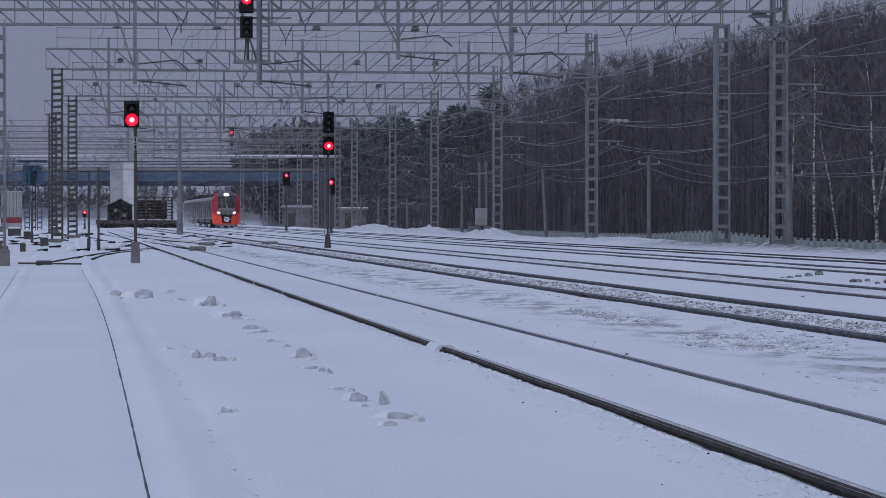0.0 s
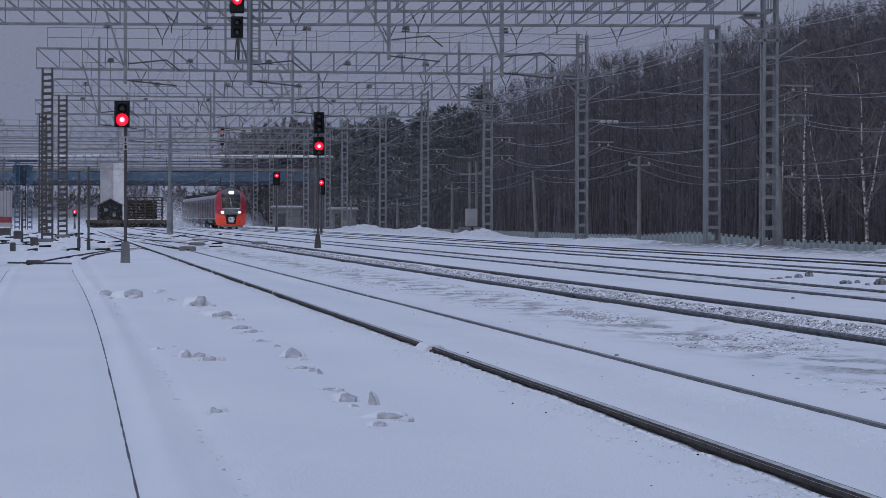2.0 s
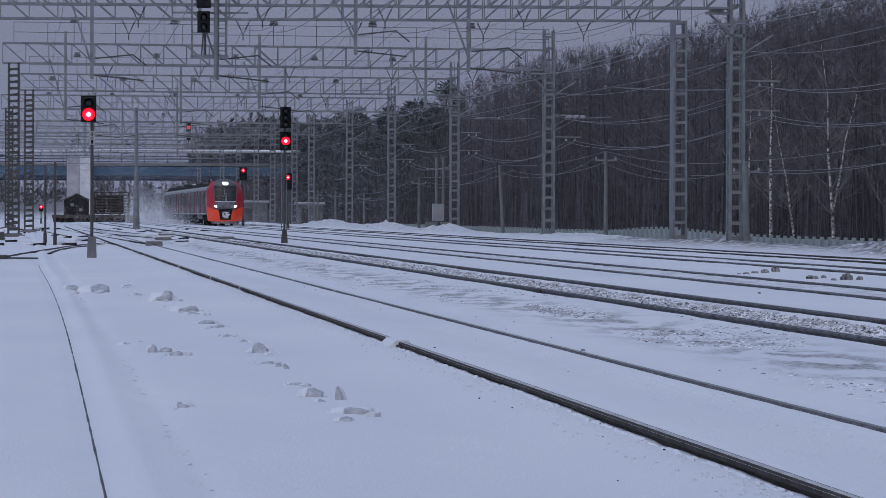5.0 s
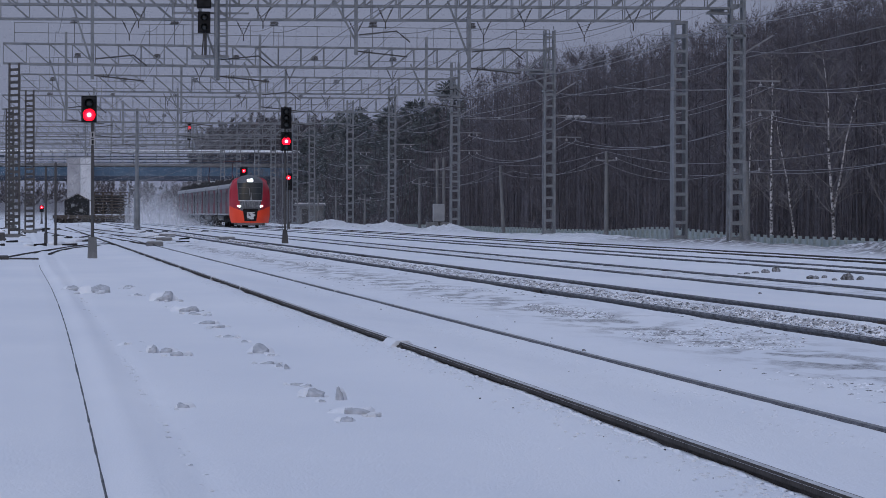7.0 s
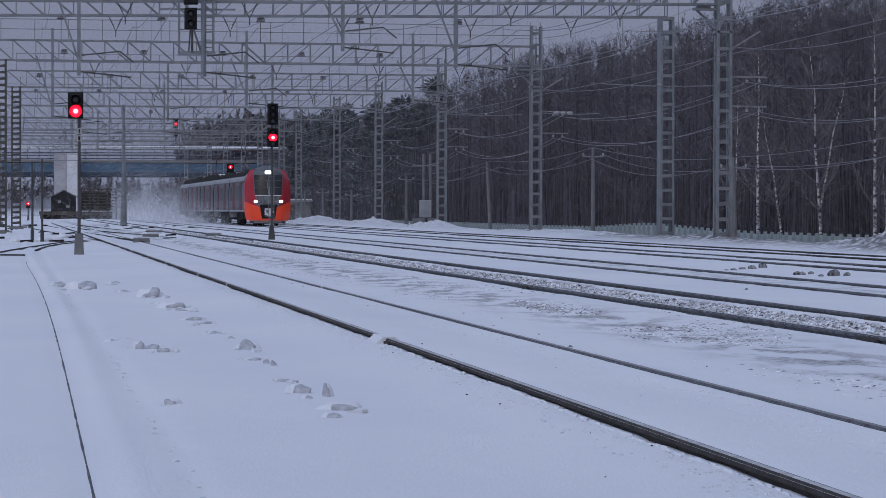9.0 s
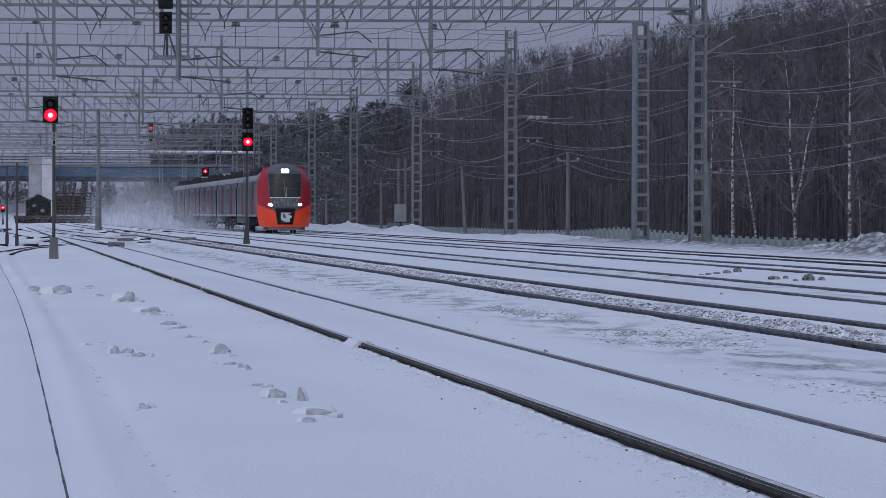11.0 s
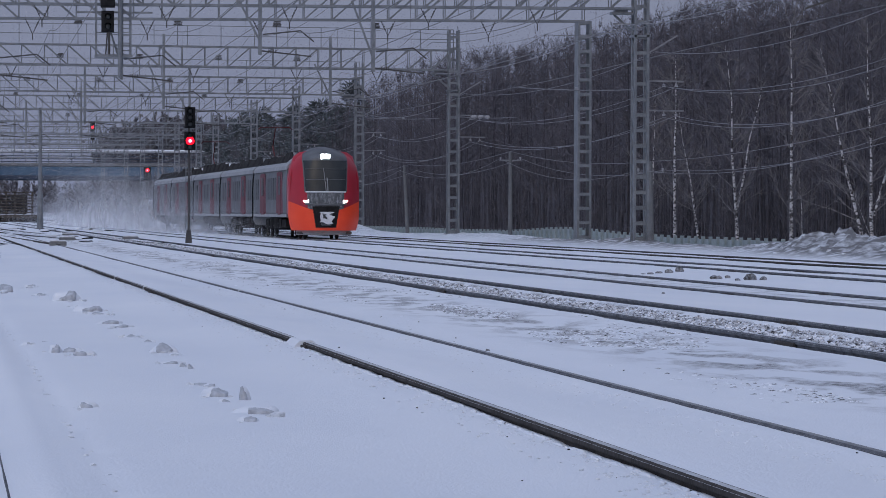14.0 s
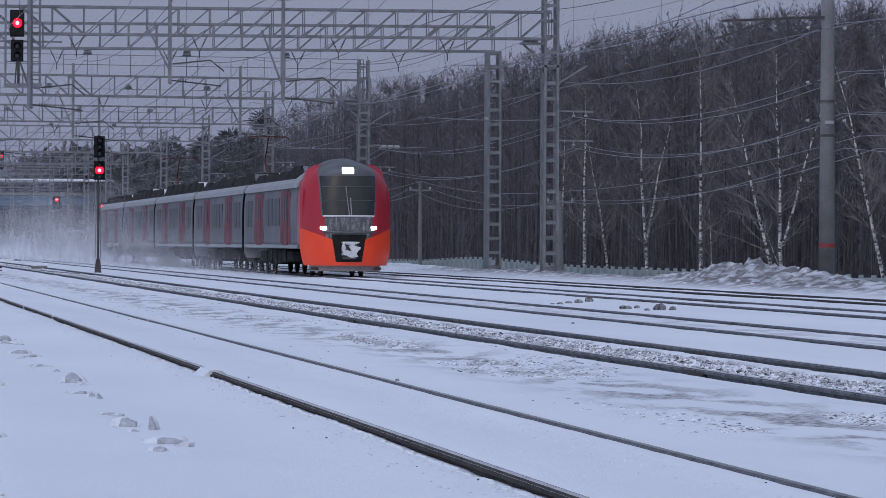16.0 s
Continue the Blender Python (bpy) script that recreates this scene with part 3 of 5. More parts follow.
gantry(146, -9, 26.5, 8.83, 8.9, right_top=12.5, posts=((2.5, 6.1), (7.1, 6.1), (12.2, 7.05), (16.4, 6.45)), left=False)
gantry(159, -9.5, 26.5, 8.9, 9.05, plate=True, left=False)
gantry(199, -0.47, 26.5, 8.66, 8.48, right_top=10.5, rail=True, posts=((2.1, 5.7), (11.8, 6.4), (20.2, 6.6)))
gantry(243, 0.36, 26.5, 8.65, 8.5, right_top=10.5, rail=True, posts=((9.6, 6.6), (16, 6.6)))
gantry(285, -1, 26.5, 8.6, 8.5, right_top=10.4, rail=True, posts=((11, 6.6), (5, 6.6)))
gantry(322, -1, 26.5, 8.6, 8.5, right_top=10.4, rail=True, posts=((8, 6.6),))
gantry(365, -12, 26.5, 8.6, 8.4, right_top=10.4, posts=((8, 6.6),))
gantry(388, -12, 26.5, 8.65, 8.5, right_top=10.4, rail=True, posts=((6, 6.6), (15, 6.6)))
gantry(422, -12, 26.5, 8.6, 8.4, right_top=10.4, rail=True)
gantry(452, -12, 26.5, 8.6, 8.4, right_top=10.4)
gantry(490, -12, 26.5, 8.6, 8.5, right_top=10.4, rail=True)
gantry(530, -12, 26.5, 8.6, 8.4, right_top=10.4, rail=True)
gantry(600, -12, 26.5, 8.6, 8.4, right_top=10.4)


# ---------------------------------------------------------------- wires
def sagging(a, b, sag, n=10):
    a, b = Vector(a), Vector(b)
    return [a.lerp(b, i / n) - Vector((0, 0, 4 * sag * (i / n) * (1 - i / n))) for i in range(n + 1)]


def overhead_line(x, spans, contact=6.15):
    w = thing("overhead_line", pose(x, 0, 0), "overhead contact line with droppers above a track", "overhead line", "overhead lines")
    d = Shape()
    for i, (a, b) in enumerate(zip(spans, spans[1:])):
        z = 0.28 * (-1) ** i
        pts = sagging((z, a, contact + 1.75), (-z, b, contact + 1.75), 0.75)
        part("messenger_wire", Shape().tube(pts, 0.013, 4), WIRE, w)
        part("contact_wire", Shape().tube([(z, a, contact), (-z, b, contact)], 0.012, 4), WIRE, w)
        for p in pts[1:-1:2]:
            d.tube([p, (p.x, p.y, contact)], 0.006, 3)
    tagged(part("dropper", d, WIRE, w), kind="stuff")


SPANS = (40, 92, 146, 199, 243, 285, 322, 365, 410, 465, 530, 600, 680)
for x in (4.2, 8.78, 13.32, 18.5, 22.6):
    overhead_line(x, SPANS)



def feeder(points, sag, radius=0.010, material=None, label="pale feeder cable sagging between the pillars"):
    f = thing("feeder_cable", pose(0, 0, 0), label, "cable", "line cables")
    for a, b in zip(points, points[1:]):
        part("span", Shape().tube(sagging(a, b, sag), radius, 4), material or PALEWIRE, f)
    return f


# reinforcing feeders strung over the gantry tops
for x, z, sag in ((1.6, 10.3, 0.9), (11.0, 10.5, 1.0), (16.2, 10.2, 0.8), (20.6, 10.6, 1.1), (24.6, 10.4, 0.9), (25.4, 9.9, 0.7)):
    feeder([(x, y, z) for y in SPANS], sag, 0.013, WIRE, "dark feeder cable strung over the gantries")
PILLARS = (55, 106, 146, 199, 243, 285, 322, 365, 410)
for dx, z, sag in ((-0.9, 8.3, 0.5), (0.55, 7.3, 0.6), (0.9, 6.0, 0.6), (1.3, 5.95, 0.65), (1.35, 4.9, 0.7), (0.9, 4.85, 0.75), (0.8, 9.6, 0.4)):
    feeder([(26.5 + dx, y, z + (0.6 if y < 100 else 0)) for y in PILLARS], sag)


def side_arms(y, x=26.5):
    a = thing("bracket_arm", pose(x, y, 0), "pale steel bracket arms with hanging insulators on a lattice pillar", "bracket", "pillar brackets")
    for z in (6.2, 5.1):
        part("arm", Shape().bar((0.2, -0.3, z), (1.6, -0.3, z - 0.02), 0.06), PALEWIRE, a)
        for dx in (0.85, 1.32):
            ins = Shape()
            ins.tube([(dx, -0.3, z - 0.03), (dx, -0.3, z - 0.15)], 0.012, 5)
            for j in range(2):
                ins.tube([(dx, -0.3, z - 0.12 - 0.05 * j), (dx, -0.3, z - 0.16 - 0.05 * j)], [0.03, 0.075], 8)
            part("insulator", ins, PORCELAIN, a)
    part("stay", Shape().bar((0.2, -0.3, 7.2), (1.35, -0.3, 7.9), 0.06), PALEWIRE, a)
    part("arm", Shape().bar((-0.2, -0.3, 8.3), (-1.1, -0.3, 8.32), 0.06), PALEWIRE, a)


for y in (146, 199, 243, 285, 322):
    side_arms(y)


def pillar_bracket(x, y, z):
    """The seat on which a truss rests beside its pillar."""
    b = thing("truss_seat", pose(x, y, z), "grey steel bracket seat on a lattice pillar", "bracket", "pillar brackets")
    part("plate", Shape().box((-0.65, 0, 0), (0.95, 0.5, 0.09)), STEEL, b)
    part("block", Shape().box((-0.75, 0, 0.12), (0.5, 0.35, 0.15)), STEEL, b)
    part("strut", Shape().bar((-1.0, 0, -0.05), (-0.2, 0, -0.75), 0.08), STEEL, b)
    part("collar", Shape().box((0, 0, -0.85), (0.66, 0.78, 0.08)), STEEL, b)


pillar_bracket(26.5, 146, 8.72)
pillar_bracket(26.5, 199, 8.3)
pillar_bracket(26.5, 243, 8.3)


def tie_line(y, x0, x1, z0, z1, along=None):
    """A pale cross cable with a string of three insulators."""
    t = thing("cross_cable", pose(0, y, 0), "pale cross cable with porcelain fittings between the pillars", "cable", "line cables")
    part("cable", Shape().tube(sagging((x0, 0, z0), (x1, 0, z1), 0.06, 6), 0.02, 5), PALEWIRE, t)
    if along is None:
        part("clamp", Shape().box(((x0 + x1) / 2, -0.03, (z0 + z1) / 2), (0.14, 0.06, 0.12), 0.02), PALEPAINT, t)
        return
    s = Shape()
    for j in range(3):
        x = x0 + (x1 - x0) * along + j * 0.34
        s.tube([(x, 0, z0), (x + 0.08, 0, z0), (x + 0.22, 0, z0), (x + 0.3, 0, z0)], [0.03, 0.085, 0.085, 0.03], 8)
    part("insulator_string", s, PORCELAIN, t)


tie_line(150, 22.5, 27.0, 6.05, 6.0)
tie_line(198, 26.7, 29.6, 6.1, 6.1, 0.2)
tie_line(243, 27.0, 31.5, 7.1, 7.1)

# ---------------------------------------------------------------- signals
def signal_head(parent, x, y, z, lenses, lit, w=0.44, h=0.74):
    """A black signal head with hooded lenses; lit is the index of the burning red lens from the top, or None."""
    head = part("signal_head", Shape().box((x, y, z + h / 2), (w, 0.22, h), 0.03), BLACK, parent)
    part("backboard", Shape().box((x, y + 0.02, z + h / 2), (w + 0.06, 0.03, h + 0.08)), BLACK, head)
    for i in range(lenses):
        zc = z + h - (i + 0.5) * h / lenses
        on = i == lit
        # the burning lens is enlarged; its extra size stands in for the glow around it
        r = 0.17 if on else 0.115
        ring = [[(x + rr * math.cos(a * math.pi / 8), y - d, zc + rr * math.sin(a * math.pi / 8)) for a in range(16)] for rr, d in ((r, 0.115), (r * 0.8, 0.13), (r * 0.55, 0.14), (r * 0.32, 0.145), (0.004, 0.147))]
        lens = part("lens", Shape().grid(ring), RED_ON if on else GLASS, head, "lit red lens" if on else "", True)
        if on:
            lens.data.attributes.new("filament", "FLOAT", "POINT").data.foreach_set("value", [f for f in (0.0, 0.06, 0.25, 0.7, 1.0) for _ in range(16)])
        # slanted visor: a short lip below, a long shade above, with a wall of its own
        hood = []
        for rr, k in ((r + 0.012, 0.0), (r + 0.012, 1.0), (r + 0.02, 1.0), (r + 0.02, 0.0)):
            hood.append([(x + rr * math.cos(a * math.pi / 10), y - 0.1 - k * (0.13 + 0.11 * math.sin(a * math.pi / 10)), zc + rr * math.sin(a * math.pi / 10)) for a in range(20)])
        part("hood", Shape().grid(hood, caps=False), BLACK, head)
    return head


def signal(x, y, top, heads, label, ladder=False, base_h=0.55):
    s = thing("railway_signal", pose(x, y, 0), label, "railway signal", "railway signals")
    part("concrete_base", Shape().grid([[(a * w, b * w, z) for a, b in ((-1, -1), (1, -1), (1, 1), (-1, 1))] for w, z in (((0.15, -0.4), (0.125, base_h - 0.4), (0.11, base_h)) if not ladder else ((0.15, -0.4), (0.12, base_h - 0.4), (0.08, base_h)))]), CONCRETE if not ladder else DARKSTEEL, s)
    part("mast", Shape().tube([(0, 0, base_h), (0, 0, top)], 0.045, 10), DARKSTEEL, s)
    if ladder:
        l = Shape()
        for a in (-0.1, 0.1):
            l.bar((a, 0.2, base_h), (a, 0.16, top - 0.5), 0.03)
        z = base_h + 0.3
        while z < top - 0.5:
            l.bar((-0.1, 0.2, z), (0.1, 0.2, z), 0.02)
            z += 0.33
        part("ladder", l, STEEL, s)
    if not ladder:
        for k in range(2):
            plate = part("number_plate", Shape().box((0, -0.08, top - 0.95 - 0.2 * k), (0.15, 0.012, 0.17)), PORCELAIN, s, "small white plate with a dark mark")
            part("mark", Shape().box((0, -0.09, top - 0.95 - 0.2 * k), (0.03 + 0.03 * k, 0.006, 0.11)), BLACK, plate)
    for dx, z, lenses, lit, w, h in heads:
        signal_head(s, dx, -0.12, z, lenses, lit, w, h)
    return s


signal(1.88, 109, 4.3, ((-0.1, 3.73, 2, 1, 0.36, 0.64),), "mast signal showing a red light on a concrete base")
signal(10.2, 155, 5.4, ((0.03, 4.56, 3, None, 0.36, 0.76), (0.03, 3.69, 3, 1, 0.37, 0.66)), "tall ladder mast signal with two heads, the lower one red", True)
signal(20.53, 308, 4.35, ((0.0, 3.04, 2, 0, 0.54, 1.22),), "mast signal showing a red light", True)
signal(20.47, 370, 5.39, ((0.0, 4.28, 2, 0, 0.64, 1.15),), "mast signal showing a red light", True)


def hung_signal(x, y, z):
    """A signal head in a ladder cage that hangs below a gantry's truss."""
    s = thing("hanging_railway_signal", pose(x, y, z), "signal hung from a gantry in a steel ladder cage, showing red", "railway signal", "railway signals")
    signal_head(s, -0.35, -0.5, 1.19, 1, 0, 0.46, 0.9)
    signal_head(s, -0.35, -0.5, 0.30, 2, None, 0.40, 0.7)
    part("bracket_pipe", Shape().tube([(-0.3, -0.45, -0.55), (-0.3, -0.45, 0.3)], 0.05, 8).tube([(-0.42, -0.45, -0.55), (-0.36, -0.45, 0.3)], 0.025, 6), DARKSTEEL, s)
    c = Shape()
    for a in (-0.75, 0.12, 0.5):
        for b in (-0.35, 0.3):
            c.bar((a, b, -0.62), (a, b, 2.6), 0.05)
    for i in range(11):
        c.bar((0.12, -0.35, -0.4 + i * 0.27), (0.5, -0.35, -0.4 + i * 0.27), 0.035)
    c.bar((-0.75, -0.35, 0.25), (0.5, -0.35, 0.25), 0.035)
    part("cage", c, STEEL, s)
    part("cross_beam", Shape().bar((-1.5, -0.1, 1.0), (1.3, -0.1, 1.0), 0.07), STEEL, s)
    part("platform", Shape().box((-0.12, -0.02, -0.6), (1.35, 0.8, 0.12)), STEEL, s)
    part("drop_post", Shape().tube([(0.1, -0.45, -1.4), (0.1, -0.45, 2.8)], 0.08, 8), STEEL, s)


hung_signal(6.9, 145.2, 7.53)
hung_signal(18.6, 440, 9.0)

# ---------------------------------------------------------------- train
CAR = 24.2
NOSE = 22.3


def half_width(z):
    """Half the body's width at height z."""
    if z < 1.2:
        return 1.74 - 0.16 * ((1.2 - z) / 0.8) ** 2
    if z < 2.6:
        return 1.74
    return 1.74 * math.sqrt(max(0.0, 1 - ((z - 2.6) / 1.93) ** 2.7)) if z < 4.53 else 0.0


def nose_y(x, z):
    """How far the front's skin lies behind the foremost point."""
    w = max(half_width(z), 0.05)
    k = min(1.0, abs(x) / w)
    y = 1.15 * k ** 3.2 + 0.10 * max(0, z - 1.9) ** 1.5
    if z > 3.9:
        y += 1.3 * ((z - 3.9) / 0.63) ** 2.2
    return y


def nose_kind(x, z):
    a = abs(x)
    if 3.92 < z < 4.15 and a < 0.22:
        return "lamp"
    if 1.77 + 0.2 * (a - 0.9) < z < 1.90 and 0.86 < a < 1.08:
        return "headlight"
    if 2.3 < z < 3.84 and a < 0.98 + 0.06 * (z - 2.3):
        return "windscreen"
    # the recess round the coupler stays flat; its shade is painted black
    if 0.56 < z < 1.6 and a < 0.5 + 0.16 * (z - 0.56):
        return "recess_shade"
    if z <= 1.42 + 0.42 * min(1, max(0, (a - 0.6) / 1.1)) ** 1.2 and a > 0.46 + 0.14 * (z - 0.4):
        return "orange_mask"
    if a > 1.04 + 0.05 * (z - 2.3) - 0.25 * max(0, z - 3.85) - (0.12 if z < 2.3 else 0) and z < 4.4:
        return "red_panel"
    if z < 0.56:
        return "orange_mask"
    if z < 2.3:
        return "nose_panel"
    return "brow"


def build_front(train):
    zs = np.linspace(0.42, 4.525, 300)
    nu = 240
    shapes = {}
    pts = []
    for z in zs:
        w = half_width(z)
        row = []
        for i in range(nu + 1):
            k = -1 + 2 * i / nu
            x = w * math.sin(k * math.pi / 2)
            row.append((x, nose_y(x, z), float(z)))
        pts.append(row)
    for j in range(len(zs) - 1):
        for i in range(nu):
            q = (pts[j][i], pts[j][i + 1], pts[j + 1][i + 1], pts[j + 1][i])
            c = [sum(p[k] for p in q) / 4 for k in range(3)]
            kind = nose_kind(c[0], c[2])
            s = shapes.setdefault((kind, c[0] > 0 if kind in ("red_panel", "headlight", "orange_mask") else True), {})
            loop = []
            for a, b in ((j, i), (j, i + 1), (j + 1, i + 1), (j + 1, i)):
                loop.append(s.setdefault("v", {}).setdefault((a, b), len(s["v"]) if "v" in s else 0))
            s.setdefault("f", []).append(tuple(loop))
    mats = {"lamp": HEADLAMP, "headlight": HEADLAMP, "windscreen": GLASS, "recess_shade": BLACK, "orange_mask": ORANGE, "red_panel": REDPAINT, "nose_panel": FROST, "brow": DARKPAINT}
    names = {"lamp": "roof_headlamp", "brow": "cab_brow"}
    for (k, _), s in shapes.items():
        sh = Shape()
        sh.v = [pts[a][b] for a, b in s["v"]]
        sh.f = s["f"]
        part(names.get(k, k), sh, mats[k], train, "", True)


def body_ring(y, top=4.0, zb=1.05, inset=0.0):
    prof = [(1.62, zb), (1.74, zb + 0.25), (1.74, 2.6), (1.72, 3.1), (1.66, 3.45), (1.5, 3.72), (1.2, top - 0.08), (0.6, top), (0, top + 0.02)]
    r = [(x - inset, y, z) for x, z in prof] + [(-(x - inset), y, z) for x, z in reversed(prof[:-1])]
    return r


def build_car(train, y0, length, first=False):
    a = y0 + (2.2 if first else 0.4)
    b = y0 + length - 0.4
    body = part("car_body", Shape().grid([body_ring(a), body_ring(b)]), GREYPAINT, train, "grey car body with red door stripes")
    # pale cornice along the roof edge and pale sill along the floor
    for s in (-1, 1):
        c = Shape().grid([[(s * 1.66, y, 3.44), (s * 1.74, y, 3.40), (s * 1.69, y, 3.60), (s * 1.56, y, 3.74), (s * 1.48, y, 3.78), (s * 1.4, y, 3.7)] for y in (a, b)])
        part("cornice", c, PALEPAINT, body)
        part("sill", Shape().box((s * 1.72, (a + b) / 2, 1.14), (0.06, b - a, 0.13)), PALEPAINT, body)
        span = b - a
        doors = (0.27, 0.72) if not first else (0.2, 0.7)
        for d in doors:
            yd = a + span * d
            door = part("door", Shape().box((s * 1.73, yd, 2.25), (0.05, 1.7, 2.15)), DIRTYRED, body, "dirty deep red sliding door")
            for e in (-0.35, 0.35):
                part("door_window", Shape().box((s * 1.758, yd + e, 2.65), (0.02, 0.5, 0.95)), SIDEGLASS, door)
            for e in (-1, 1):
                st = Shape().grid([[(s * (1.733 + k), yd + e * 1.0, 1.25), (s * (1.733 + k), yd + e * 1.9, 1.25), (s * (1.733 + k), yd + e * 1.5, 3.3), (s * (1.733 + k), yd + e * 0.8, 3.3)] for k in (0.0, 0.012)])
                part("stripe", st, DIRTYRED, body, "slanted red stripe")
        y = a + (3.4 if first else 1.2)
        while y < b - 1.6:
            if all(abs(y + 0.55 - (a + span * d)) > 2.1 for d in doors):
                part("window", Shape().box((s * 1.742, y + 0.55, 2.5), (0.02, 1.2, 1.1)), SIDEGLASS, body)
            y += 1.32
    part("roof_skin", Shape().grid([[(x, y, z) for x, z in ((1.5, 3.735), (1.2, 3.935), (0.6, 4.015), (0, 4.035), (-0.6, 4.015), (-1.2, 3.935), (-1.5, 3.735))] for y in (a, b)], closed=False), RUBBER, body, "dark sooty roof")
    random.seed(int(y0) + 5)
    y = a + (3.2 if first else 0.8)
    while y < b - 2.4:
        ln = random.uniform(2.0, 4.2)
        h = random.uniform(0.28, 0.5)
        e = min(y + ln, b - 0.4)
        box = Shape().grid([[(x * w, yy, z) for x, z in ((-1.42, 3.74), (1.42, 3.74), (1.2, 3.88 + hh), (-1.2, 3.88 + hh))] for yy, hh, w in ((y, 0.05, 1), (y + 0.5, h, 0.97), (e - 0.35, h, 0.97), (e, 0.08, 1))])
        part("roof_box", box, RUBBER, body, "black roof equipment housing")
        slope = Shape().grid([[(x * 0.9, yy, zz + 0.012) for x in (-1.2, -0.1, 1.1)] for yy, zz in ((y + 0.08, 3.98), (y + 0.46, 3.85 + h))], closed=False)
        part("slope_frost", slope, CLUMP if random.random() < 0.55 else FROST, body, "rime on the sloping end of the housing")
        if random.random() < 0.6:
            part("roof_snow", Shape().box((-0.4, (y + e) / 2, 3.92 + h), (1.0, (e - y) * 0.5, 0.03), 0.01), FROST, body, "patch of frost on the roof")
        y += ln + random.uniform(0.25, 0.7)
    y = a + 4.6
    while y < b - 4.6:
        ln = random.uniform(1.2, 2.4)
        part("underframe_box", Shape().box((0, y + ln / 2, 0.75), (2.7, ln, random.uniform(0.4, 0.6)), 0.05), RUBBER, body, "sooty underfloor equipment box")
        y += ln + random.uniform(0.2, 0.6)
    for yb in (a + (1.6 if first else 2.3), b - 2.3):
        bog = Shape()
        for s in (-1, 1):
            bog.box((s * 1.05, yb, 0.55), (0.2, 3.2, 0.25), 0.04)
            bog.box((s * 1.08, yb, 0.78), (0.3, 0.9, 0.3), 0.04)
        for e in (-1.3, 1.3):
            for s in (-1, 1):
                bog.tube([(s * 0.72, yb + e, 0.46), (s * 0.85, yb + e, 0.46)], 0.46, 20)
            bog.tube([(-0.8, yb + e, 0.46), (0.8, yb + e, 0.46)], 0.09, 8)
        part("bogie", bog, RUBBER, body, "bogie with four steel wheels")
    part("gangway", Shape().grid([body_ring(b - 0.02, 4.0, 0.8, -0.02), body_ring(b + 0.82, 4.0, 0.8, -0.02)]), SOOT, train, "black folded gangway bellows")
    for ye in (b - 0.1,):
        part("end_frame", Shape().grid([body_ring(ye - 0.05, 4.02, 0.62, -0.012), body_ring(ye + 0.05, 4.02, 0.62, -0.012)]), PALEPAINT, body, "pale end frame of the car")


